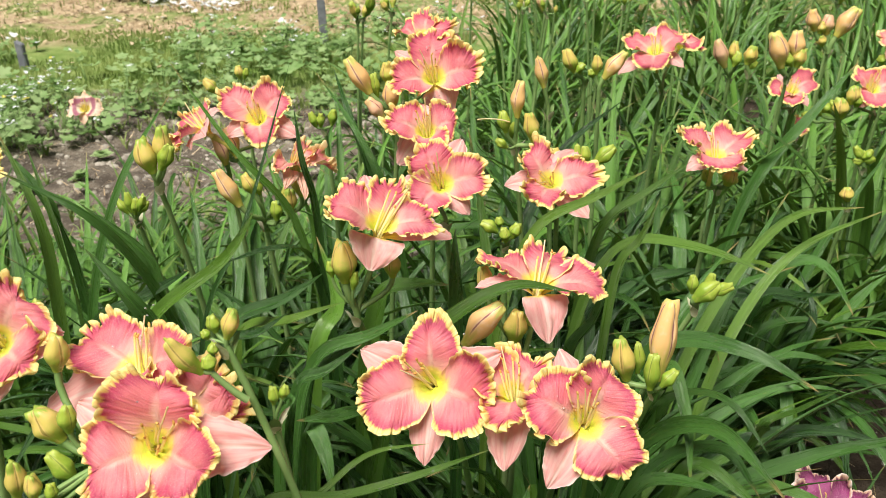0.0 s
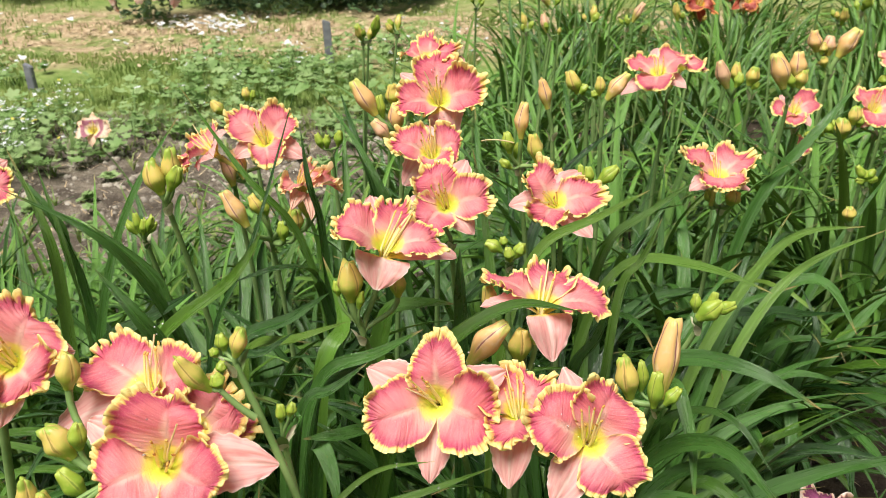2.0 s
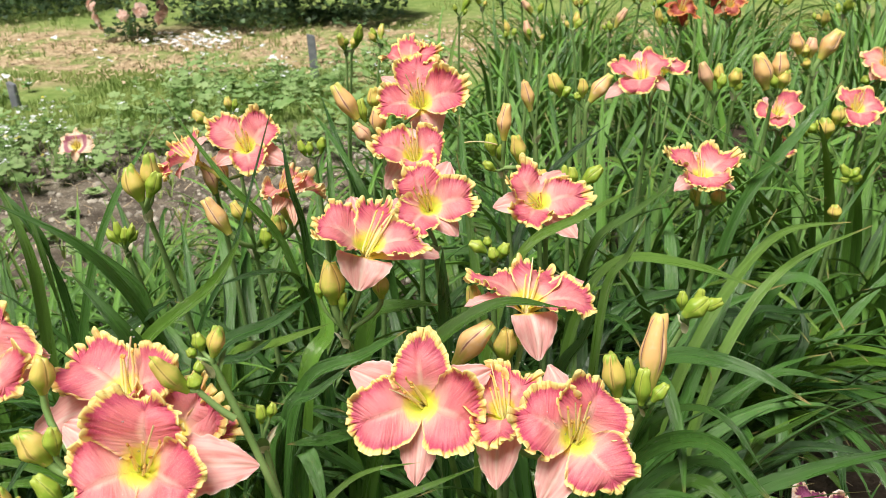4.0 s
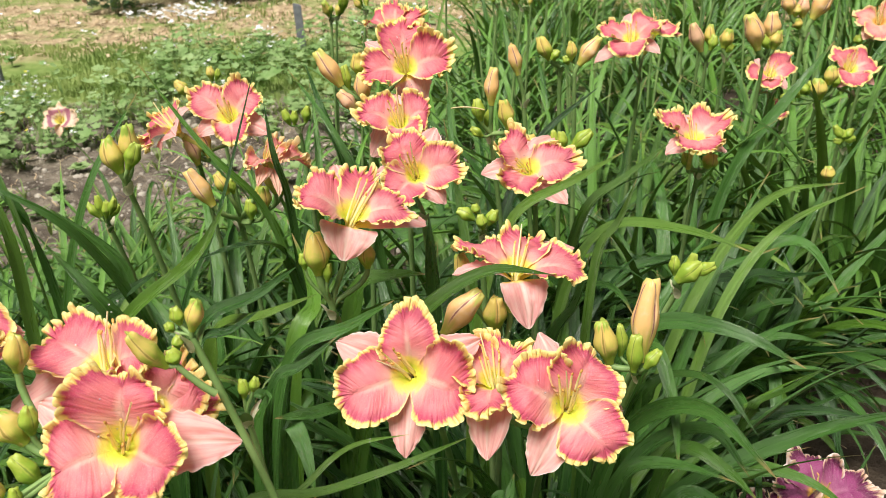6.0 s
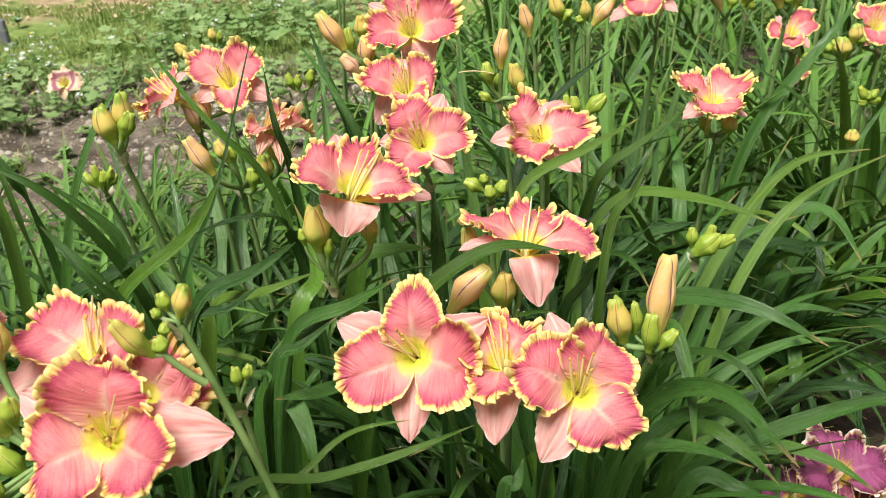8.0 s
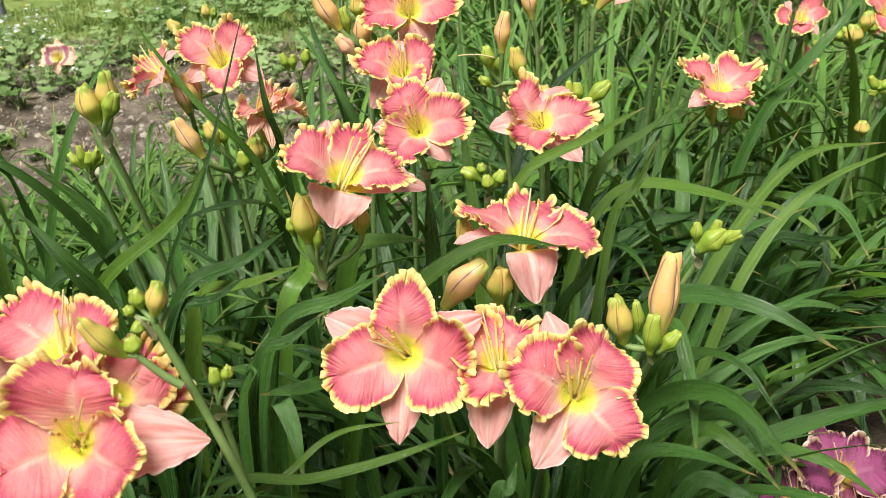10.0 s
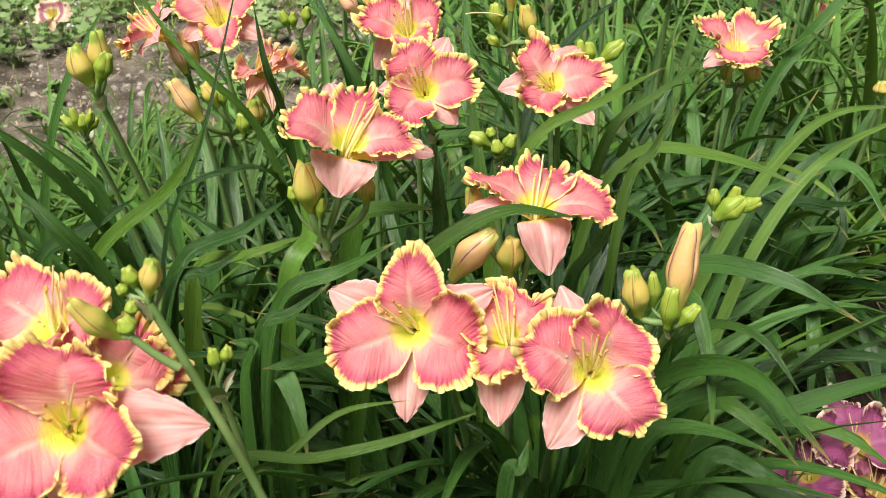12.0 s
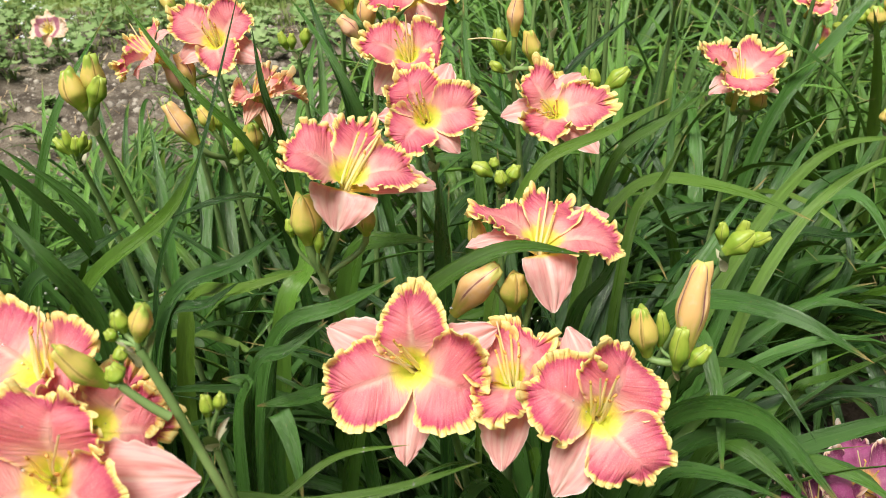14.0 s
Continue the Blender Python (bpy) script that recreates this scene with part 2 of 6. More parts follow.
STEM = plain("stalk_green", (0.15, 0.26, 0.08), (0.26, 0.38, 0.14), 18.0, 0.45, bump=0.1, dist=0.0006)
FILAMENT = plain("filament_yellow", (0.94, 0.84, 0.32), (0.96, 0.90, 0.52), 60.0, 0.45, 0.4, bump=0.0)
ANTHER = plain("anther_brown", (0.58, 0.27, 0.06), (0.80, 0.48, 0.14), 300.0, 0.8, bump=0.05, dist=0.0002)
PISTIL = plain("pistil_cream", (0.88, 0.72, 0.36), (0.92, 0.80, 0.55), 60.0, 0.45, 0.2, bump=0.0)
TUBE = plain("flower_tube", (0.50, 0.50, 0.10), (0.72, 0.62, 0.20), 40.0, 0.5, 0.15)
BRACT = plain("dry_bract", (0.52, 0.50, 0.30), (0.74, 0.72, 0.56), 60.0, 0.6, 0.25)


def drop_material():
    n = Nodes("water_drop")
    p = n.t.nodes.new("ShaderNodeBsdfPrincipled")
    p.inputs["Base Color"].default_value = (0.95, 0.97, 1.0, 1)
    p.inputs["Transmission Weight"].default_value = 0.75
    p.inputs["Roughness"].default_value = 0.08
    p.inputs["IOR"].default_value = 1.33
    o = n.t.nodes.new("ShaderNodeOutputMaterial")
    n.t.links.new(p.outputs[0], o.inputs["Surface"])
    return n.mat


DROP = drop_material()


# ---- mesh makers ----
def sheet(P, S, E, seed, mirror=False):
    """A quad sheet from a grid of places P, spans S (u, v) and rim distances E; mirror: its first column folds shut."""
    nu, nv = P.shape[:2]
    idx = np.arange(nu * nv).reshape(nu, nv)
    if mirror:
        idx[nu // 2 + 1:, 0] = idx[:nu // 2, 0][::-1]
    faces = np.stack([idx[:-1, :-1], idx[1:, :-1], idx[1:, 1:], idx[:-1, 1:]], -1).reshape(-1, 4)
    me = bpy.data.meshes.new("sheet")
    me.from_pydata(P.reshape(-1, 3).tolist(), [], faces.tolist())
    li = faces.reshape(-1)
    a = me.uv_layers.new(name="span")
    a.data.foreach_set("uv", S.reshape(-1, 2)[li].astype(np.float32).ravel())
    b = me.uv_layers.new(name="margin")
    m = np.stack([E.reshape(-1)[li] / 0.02, np.full(len(li), seed)], -1)
    b.data.foreach_set("uv", m.astype(np.float32).ravel())
    me.polygons.foreach_set("use_smooth", np.ones(len(faces), bool))
    return me


def tube(path, radii, sides=8):
    """A round tube along a path of places, with a radius at each."""
    path = np.asarray(path, float)
    n = len(path)
    tang = np.gradient(path, axis=0)
    tang /= np.linalg.norm(tang, axis=1)[:, None] + 1e-12
    ref = np.array([0, 0, 1.0]) if abs(tang[0][2]) < 0.8 else np.array([1.0, 0, 0])
    side = np.cross(tang, ref)
    side /= np.linalg.norm(side, axis=1)[:, None] + 1e-12
    up = np.cross(side, tang)
    ang = np.linspace(0, 2 * np.pi, sides + 1)
    P = path[:, None] + np.asarray(radii)[:, None, None] * (np.cos(ang)[None, :, None] * side[:, None] + np.sin(ang)[None, :, None] * up[:, None])
    S = np.stack(np.broadcast_arrays(np.linspace(0, 1, n)[:, None], (ang / (2 * np.pi))[None]), -1)
    return sheet(P, S, np.ones((n, sides + 1)), 0.5)


def bezier(points, n):
    """Places along the smooth curve of the given control places."""
    pts = [np.asarray(p, float) for p in points]
    t = np.linspace(0, 1, n)[:, None]
    deg = len(pts) - 1
    return sum(math.comb(deg, i) * t ** i * (1 - t) ** (deg - i) * p for i, p in enumerate(pts))


def spline(points, n):
    """Catmull-Rom curve through the places."""
    p = [np.asarray(q, float) for q in points]
    p = [2 * p[0] - p[1]] + p + [2 * p[-1] - p[-2]]
    out = []
    segs = len(p) - 3
    for t in np.linspace(0, segs - 1e-6, n):
        i, f = int(t), t - int(t)
        a, b, c, d = p[i:i + 4]
        out.append(0.5 * (2 * b + (c - a) * f + (2 * a - 5 * b + 4 * c - d) * f * f + (3 * b - a - 3 * c + d) * f ** 3))
    return np.array(out)


def part(name, me, material, parent, label=""):
    me.name = name
    if material and not me.materials:
        me.materials.append(material)
    ob = new(name, me)
    ob.parent = parent
    if label:
        ob["label"] = label
    return ob


def thing(name, place, label, category, group="", kind=""):
    ob = new(name)
    ob.location = place
    ob.empty_display_size = 0.05
    return tagged(ob, label, category, group, kind)


def smooth(x, a, b):
    t = np.clip((x - a) / (b - a), 0, 1)
    return t * t * (3 - 2 * t)


# ---- rain drops ----
DEW = [[], []]


def drop(c, r):
    """One rain drop, a low dome of radius r."""
    base = len(DEW[0])
    for z, m in ((-0.3, 0.7), (0.25, 1.0), (0.8, 0.6)):
        DEW[0].extend((c[0] + r * m * math.cos(1.0472 * q), c[1] + r * m * math.sin(1.0472 * q), c[2] + r * z) for q in range(6))
    DEW[0].append((c[0], c[1], c[2] + r))
    for ring in range(2):
        for q in range(6):
            n = (q + 1) % 6
            DEW[1].append((base + 6 * ring + q, base + 6 * ring + n, base + 6 * ring + 6 + n, base + 6 * ring + 6 + q))
    DEW[1].extend((base + 12 + q, base + 12 + (q + 1) % 6, base + 18) for q in range(6))


def dew(me, root):
    """Rain drops left standing on a leaf's upper face."""
    rng = random.Random(len(DEW[0]) + 7)
    k = len(me.vertices) // 5
    for i in range(rng.randint(0, 9)):
        j = rng.randint(int(k * 0.5), k - 3)
        a, b = (me.vertices[5 * j + q].co for q in rng.choice(((0, 1), (1, 2), (2, 3), (3, 4))))
        drop(np.array(a.lerp(b, rng.random())) + root, rng.uniform(0.0005, 0.0013))


def petal_dew(me, m, rng, k):
    """Rain drops on the face of a petal that stands at m."""
    for i in range(k):
        drop(m @ me.vertices[rng.randrange(len(me.vertices))].co, rng.uniform(0.0006, 0.0015))


# ---- blooms ----
def rim_noise(length, scale, shift, n=400):
    """A slow random wave along a rim of the given length."""
    q = np.linspace(-length, length, n)
    return q, np.array([noise.noise((float(x) * scale, shift, 3.1)) for x in q])


def petal_mesh(rng, length, width, bend, ruffle, wave, arch=0.018, fine=True):
    """One frilled petal that grows along +x from the throat, its face up. bend: height of its tip.
    Rows run from the midrib out to the rim along the veins, so the rim gathers in round folds."""
    m, k = (150, 16) if fine else (54, 9)
    sq = 1 - (1 - np.linspace(0, 1, 600)) ** 2
    blunt = rng.uniform(2.2, 3.0)

    def half_width(s):
        tip = np.sqrt(np.clip(1 - np.clip((s - 0.46) / 0.54, 0, 1) ** blunt, 0, 1))
        return width * (0.28 + 0.72 * smooth(s, 0.0, 0.50)) * tip

    flat = np.stack([length * sq, half_width(sq)], -1)
    arc = np.concatenate([[0], np.cumsum(np.linalg.norm(np.diff(flat, axis=0), axis=1))])
    total = arc[-1]
    sr = np.interp(np.linspace(0, total, m + 1), arc, sq)
    sr = np.concatenate([sr, sr[-2::-1]])[:, None]
    half = np.concatenate([np.ones(m), [0.0], -np.ones(m)])[:, None]
    l = np.linspace(-total, total, 2 * m + 1)[:, None]
    rho = (1 - (1 - np.linspace(0, 1, k)) ** 1.7)[None]
    wr = half_width(sr)
    ss = 0.80 * sr ** 1.3
    sides = np.where(half == 0, 0.0, np.where(half > 0, rng.uniform(0.92, 1.08), rng.uniform(0.92, 1.08)))
    s = ss + (sr - ss) * rho
    y = half * sides * wr * rho
    e = (1 - rho) * np.hypot(length * (sr - ss), wr)
    # the rim's own direction in the flat petal
    rim = np.concatenate([length * sr, half * wr], 1)
    tan = np.gradient(rim, axis=0)
    tan /= np.linalg.norm(tan, axis=1)[:, None] + 1e-9
    ox, oy = -tan[:, 1][:, None], tan[:, 0][:, None]
    sgn = np.sign(ox * (rim[:, :1] - 0.5 * length) + oy * rim[:, 1:])
    ox, oy = ox * sgn, oy * sgn
    q, n1 = rim_noise(total, 62, rng.uniform(0, 50))
    _, n2 = rim_noise(total, 30, rng.uniform(0, 50))
    _, n3 = rim_noise(total, 120, rng.uniform(0, 50))
    _, n4 = rim_noise(total, 45, rng.uniform(0, 50))
    j1, j2, j3, j4 = (np.interp(l[:, 0], q, z)[:, None] for z in (n1, n2, n3, n4))
    q5, n5 = rim_noise(total, 420, rng.uniform(0, 50), 900)
    grow = smooth(sr, 0.22, 0.50)
    lam = rng.uniform(0.0048, 0.0062) if fine else 0.012
    ph = 2 * np.pi * l / lam + 7.5 * j1
    amp = ruffle * (0.25 + 1.25 * np.clip(0.5 + 1.5 * j4, 0, 1)) * grow
    near = np.exp(-(e / 0.0056) ** 1.6)
    deep = np.exp(-e / 0.011)
    # round puffed lobes with narrow clefts between, every other one thrown up or down
    lobe = np.abs(np.sin(0.5 * ph)) ** 0.7
    puff = np.exp(-((e - 0.0016) / 0.0042) ** 2)
    roll = (0.40 + 1.5 * j4) * grow            # where the rim stands up or turns back
    off = amp * (0.80 * puff * (lobe - 0.35) + near * (0.62 * np.sin(0.5 * ph) + 0.30 * np.sin(1.37 * ph) + 0.6 * j3)) + 0.0058 * roll * near
    off = off - 0.40 * amp * deep * (1 - lobe) ** 1.5 + rng.uniform(-0.001, 0.003) * near * grow
    off = off + wave * (2.9 * j2 + 0.5 * np.sin(2 * np.pi * l / 0.034 + rng.uniform(0, 6.3))) * rho ** 2.2 * grow
    w = half_width(s)
    v = np.clip(y / (w + 1e-6), -1, 1)
    off = off + 0.12 * w * v ** 2 * smooth(s, 0.1, 0.4) * (1 - 1.5 * smooth(s, 0.4, 0.8))
    off = off + rng.uniform(-0.05, 0.24) * np.abs(v) * w * smooth(s, 0.3, 0.8) + rng.uniform(-0.14, 0.14) * y * smooth(s, 0.3, 1.0)
    if fine:
        z = rng.uniform(0, 40)
        crinkle = np.array([[noise.noise((a * 70, b * 50, z)) + 0.5 * noise.noise((a * 150, b * 140, z + 7)) for a, b in zip(ra, rb)] for ra, rb in zip((s * length).tolist(), y.tolist())])
        off = off + 0.0018 * crinkle * smooth(s, 0.35, 0.7)
        off = off + 0.0006 * np.interp(l, q5, n5) * smooth(rho, 0.15, 0.5) * (1 - near) * smooth(s, 0.3, 0.6)
    off = off - 0.0022 * np.exp(-(y / 0.0026) ** 2) * smooth(s, 0.2, 0.5) * (1 - smooth(s, 0.8, 1.0))    # the midrib lies in a groove
    c = bezier([(0.003, -0.019), (0.016, -0.008), (0.36 * length, arch + 0.35 * bend), (0.78 * length, arch * 0.9 + 0.7 * bend), (length, bend)], 120)
    g = np.linspace(0, 1, 120)
    slope = np.gradient(c, axis=0)
    slope /= np.linalg.norm(slope, axis=1)[:, None]
    cx, cz, tx, tz = (np.interp(s, g, z) for z in (c[:, 0], c[:, 1], slope[:, 0], slope[:, 1]))
    # each fold swells sideways and outwards to a round knob
    sway = -0.45 * amp * near * np.sin(ph)
    push = amp * near * (0.32 * (lobe - 0.5) + 0.28 * np.cos(0.5 * ph + 1.0) + 0.5 * j3) - 0.0034 * np.abs(roll) * near + (0.007 * j2 + 0.004 * j4) * grow * np.exp(-e / 0.022)
    along = sway * tan[:, :1] + push * ox
    X = cx + along * tx - tz * off
    Z = cz + along * tz + tx * off
    Y = y + sway * tan[:, 1:] + push * oy
    # near the throat the broad petals wrap round the funnel and lap over one another
    r = np.maximum(X, 0.004)
    kk = 1 - smooth(s, 0.18, 0.52)
    X, Y = X * (1 - kk) + r * np.cos(1.28 * v) * kk, Y * (1 - kk) + r * np.sin(1.28 * v) * kk
    Z = Z + 0.0045 * v * smooth(s, 0.1, 0.5) * (1 - 0.6 * smooth(s, 0.6, 1.0))
    P = np.stack([X, Y, Z], -1)
    me = sheet(P, np.stack([s, v], -1), e, rng.random(), mirror=True)
    ve = me.uv_layers.new(name="vein")
    idx = np.empty(len(me.loops), np.int32)
    me.loops.foreach_get("vertex_index", idx)
    veins = np.stack(np.broadcast_arrays(l / 0.01, rho), -1).reshape(-1, 2)
    ve.data.foreach_set("uv", veins[idx].astype(np.float32).ravel())
    return me


def sepal_mesh(rng, length, width, bend, arch=0.010, fine=True):
    """A narrower smooth-edged sepal that grows along +x behind the petals."""
    nu, nv = (60, 27) if fine else (26, 11)
    s = np.linspace(0, 1, nu)[:, None]
    h = np.linspace(-1, 1, nv)[None]
    v, s = np.broadcast_arrays(h, s)
    w = width * np.clip(np.sin(np.pi * np.clip(0.10 + 0.885 * s, 0, 1)), 0.02, 1) ** 0.60 * (0.45 + 0.55 * smooth(s, 0.0, 0.4))
    c = bezier([(0.003, -0.019), (0.016, -0.008), (0.36 * length, arch + 0.35 * bend), (0.78 * length, arch * 0.9 + 0.7 * bend), (length, bend)], nu)
    tang = np.gradient(c, axis=0)
    tang /= np.linalg.norm(tang, axis=1)[:, None]
    tx, tz = tang[:, 0][:, None], tang[:, 1][:, None]
    back_r = 0.05 * length * v * v * smooth(s, 0.5, 1.0)
    e = np.minimum((1 - np.abs(v)) * w, (1 - s) * length * 1.1)
    q = rng.uniform(0, 40)
    half = np.sign(v)
    jag = np.array([[noise.noise((a * 16 * length / 0.08, b, q)) for a, b in zip(ra, rb)] for ra, rb in zip(s.tolist(), half.tolist())])
    folds = np.array([[noise.noise((a * 3.0, b * 2.2, q)) + 0.4 * noise.noise((a * 7, b * 7, q)) for a, b in zip(ra, rb)] for ra, rb in zip(s.tolist(), v.tolist())])
    rimk = np.exp(-(e / 0.004) ** 1.4) * smooth(s, 0.25, 0.5)
    off = 0.0026 * jag * rimk + 0.0024 * folds * smooth(s, 0.2, 0.5) + 0.12 * w * v ** 2 * smooth(s, 0.1, 0.4) * (1 - 1.5 * smooth(s, 0.4, 0.8))
    off = off + 0.0005 * np.sin(v * 11 + q) + rng.uniform(-0.2, 0.25) * np.abs(v) * w * smooth(s, 0.3, 0.9) - 0.0016 * np.exp(-(v / 0.09) ** 2) * smooth(s, 0.2, 0.5)
    X = c[:, 0][:, None] - back_r * tx - tz * off
    Z = c[:, 1][:, None] - back_r * tz + tx * off
    Y = v * w * (1 + 0.10 * jag * rimk) + rng.uniform(-0.004, 0.004) * s ** 2
    return sheet(np.stack([X, Y, Z], -1), np.stack([s, v], -1), e, rng.random())


PALETTE = {"rose": (ROSE, ROSE_SEPAL), "faded": (PALE, PALE_SEPAL), "purple": (PURPLE, PURPLE_SEPAL), "wine": (WINE, PURPLE_SEPAL), "cream": (CREAM, CREAM_SEPAL), "scarlet": (SCARLET, SCARLET_SEPAL)}
UPRIGHT = Vector((0, 0.42262, 0.90631))
count = [0]


def facing(axis):
    a = Vector(axis).normalized()
    e = UPRIGHT - a * a.dot(UPRIGHT)
    if e.length < 0.25:
        f = Vector((0, 0.90631, -0.42262))
        e = f - a * a.dot(f)
    e.normalize()
    g = a.cross(e)
    return Matrix((e, g, a)).transposed()


LABELS = {"rose": "rose-pink bloom with frilled yellow edges", "faded": "fading salmon bloom, petals curling", "purple": "dark purple bloom with white frilled edges", "wine": "wilting wine-dark bloom with yellow frilled edges", "cream": "small cream-peach bloom with purple eye", "scarlet": "scarlet bloom with orange throat"}


def bloom(stem, place, axis, kind, petals, sepals, size=1.0, stamens=6, lean=(0.5, 0.0), fine=True, ruffle=0.0048, wave=0.0058, link=True):
    """An open daylily: petals and sepals as rows of (degrees round the axis from upright, reach, width factor, tip height)."""
    count[0] += 1
    rng = random.Random(count[0] * 17 + 3)
    flower = new("flower")
    flower.parent = stem
    rot = facing(axis).to_4x4()
    base = Vector(stem.location)
    flower.matrix_local = Matrix.Translation(Vector(place) - base) @ rot
    flower["label"] = LABELS[kind]
    pm, sm = PALETTE[kind]
    for i, (deg, reach, wf, bend) in enumerate(sepals):
        me = sepal_mesh(rng, reach * 1.05, 0.0235 * wf * size, bend - 0.006, 0.010, fine)
        ob = part("sepal", me, sm, flower)
        ob.matrix_local = pose(0, 0, -0.004, 0, 0, deg)
    for i, (deg, reach, wf, bend) in enumerate(petals):
        me = petal_mesh(rng, reach * 0.94, 0.0368 * wf * size, bend, ruffle * size, wave * size, 0.016, fine)
        ob = part("petal", me, pm, flower)
        ob.matrix_local = pose(0, 0, 0.0015 * i, 0, 0, deg)
        if fine:
            petal_dew(me, Matrix.Translation(Vector(place)) @ rot @ ob.matrix_local, rng, rng.randint(2, 7))
    if stamens:
        lx, ly = lean
        for i in range(stamens):
            a = i / stamens * 2 * math.pi + rng.uniform(-0.3, 0.3)
            sp = 0.006 + 0.009 * rng.random()
            tip = np.array([lx * 0.028 + sp * math.cos(a), ly * 0.028 + sp * math.sin(a), 0.012 + 0.014 * rng.random()])
            low = np.array([-lx, -ly, 0]) * 0.010
            path = bezier([(0.003 * math.cos(a), 0.003 * math.sin(a), -0.03), np.array([0.005 * math.cos(a), 0.005 * math.sin(a), -0.012]) + low, tip * np.array([0.8, 0.8, 0.1]) + low * 0.6, tip], 10)
            part("filament", tube(path, np.linspace(0.0016, 0.0011, 10), 7), FILAMENT, flower)
            d = np.array([rng.uniform(-0.4, 0.4) + lx * 0.5, rng.uniform(-0.4, 0.4) + ly * 0.5, rng.uniform(0.2, 0.7)])
            d *= 0.0026 / np.linalg.norm(d)
            ap = bezier([tip - d * 0.4, tip + d * 0.6, tip + d * 1.6], 6)
            part("anther", tube(ap, [0.0005, 0.0011, 0.0013, 0.0013, 0.0011, 0.0004], 6), ANTHER, flower)
        a = math.atan2(ly, lx) + rng.uniform(-0.5, 0.5)
        path = bezier([(0, 0, -0.035), (0, 0, 0.005), (0.018 * math.cos(a), 0.018 * math.sin(a), 0.014), (0.034 * math.cos(a), 0.034 * math.sin(a), 0.034)], 10)
        part("pistil", tube(path, np.linspace(0.0009, 0.0008, 10), 6), PISTIL, flower)
    path = bezier([(0, 0, -0.066), (0, 0, -0.05), (0, 0, -0.03)], 6)
    part("flower_tube", tube(path, [0.0042, 0.004, 0.0036, 0.0038, 0.0045, 0.006], 10), TUBE, flower)
    if link:
        heel = Vector(place) - Vector(axis).normalized() * 0.064
        pedicel(stem, heel, Vector(axis), 0.0036)
    return flower


def pedicel(stem, heel, along, r):
    """The short green stalk from a bloom or bud down to its branch."""
    base = Vector(stem.location)
    node = Vector(stem["node"])
    a = Vector(along).normalized()
    d = (heel - node).length
    m = heel - a * min(0.05, 0.5 * d)
    k = node + Vector((0, 0, 0.3 * d))
    path = bezier([np.array(node - base), np.array(k - base), np.array(m - base), np.array(heel - base)], 9)
    part("pedicel", tube(path, np.linspace(r * 0.9, r, 9), 7), STEM, stem)


BUDS = {"ripe": BUD_RIPE, "turn": BUD_TURN, "green": BUD_GREEN, "dull": BUD_DULL}


def bud_mesh(length, r, rng, bow):
    """A closed bud: three folded segments that swell, then close in three blunt knobbed tips."""
    n, k = 22, 30
    t = np.linspace(0, 1, n)[:, None]
    a = np.linspace(0, 2 * np.pi, k + 1)[None]
    prof = 0.36 + 0.64 * smooth(t, -0.05, 0.50) - 0.46 * smooth(t, 0.48, 1.0)
    cap = np.sqrt(np.clip(1 - np.clip((t - 0.84) / 0.16, 0, 1) ** 2.2, 0, 1))
    lobe = 0.05 + 0.10 * smooth(t, 0.1, 0.6) + 0.30 * smooth(t, 0.8, 1.0)
    fold = np.abs(np.sin(1.5 * (a + 0.25)))                    # rounded back, sharp seam
    ripple = np.array([[noise.noise((float(q) * 4, float(b) * 1.3, length * 900 + r * 3000)) for b in a[0]] for q in t[:, 0]])
    ripple[:, -1] = ripple[:, 0]
    rad = r * prof * cap * (1 - lobe + lobe * 1.5 * fold ** 0.7) * (1 + (0.12 + 0.42 * smooth(t, 0.78, 0.95)) * ripple)
    rad[-1] = r * 0.02
    z = length * (t * 0.955 + 0.045 * fold * smooth(t, 0.85, 1.0) * (1 + 3.0 * ripple))
    z, tt = np.broadcast_arrays(z, t)
    z = z.copy()
    z[-1] = length * 0.95
    x = rad * np.cos(a) + bow * length * np.sin(np.pi * tt)
    y = rad * np.sin(a)
    S = np.stack(np.broadcast_arrays(tt, a / (2 * np.pi)), -1)
    return sheet(np.stack([x, y, z], -1), S, np.ones(z.shape), rng.random())


def bud(stem, foot, tip, r, kind, link=True):
    """A closed bud from its foot to its tip, on a short stalk."""
    count[0] += 1
    rng = random.Random(count[0] * 29 + 1)
    base = Vector(stem.location)
    f, t = Vector(foot), Vector(tip)
    d = t - f
    me = bud_mesh(d.length, r, rng, rng.uniform(-0.05, 0.05))
    ob = part("bud", me, BUDS[kind], stem)
    q = d.to_track_quat("Z", "Y").to_matrix().to_4x4() @ pose(0, 0, 0, 0, 0, rng.uniform(0, 360))
    ob.matrix_local = Matrix.Translation(f - base) @ q
    if link:
        pedicel(stem, f + d.normalized() * 0.003, d, max(0.0018, r * 0.32))
    return ob


def spent_style(stem, a, b):
    """The pale thread left by a fallen bloom."""
    base = np.array(stem.location)
    p, q = np.array(a) - base, np.array(b) - base
    part("spent_style", tube(bezier([p, (p + q) / 2 + np.array([0, 0, 0.006]), q], 8), np.linspace(0.0011, 0.0009, 8), 6), PISTIL, stem)


def branch(stem, a, b, r):
    """A side branch of a stalk, which carries the next buds."""
    base = np.array(stem.location)
    p, q = np.array(a) - base, np.array(b) - base
    part("side_branch", tube(bezier([p, p * 0.5 + q * 0.5 + np.array([0, 0, -0.004]), q], 8), np.linspace(r, r * 0.8, 8), 8), STEM, stem)
    stem["node"] = b


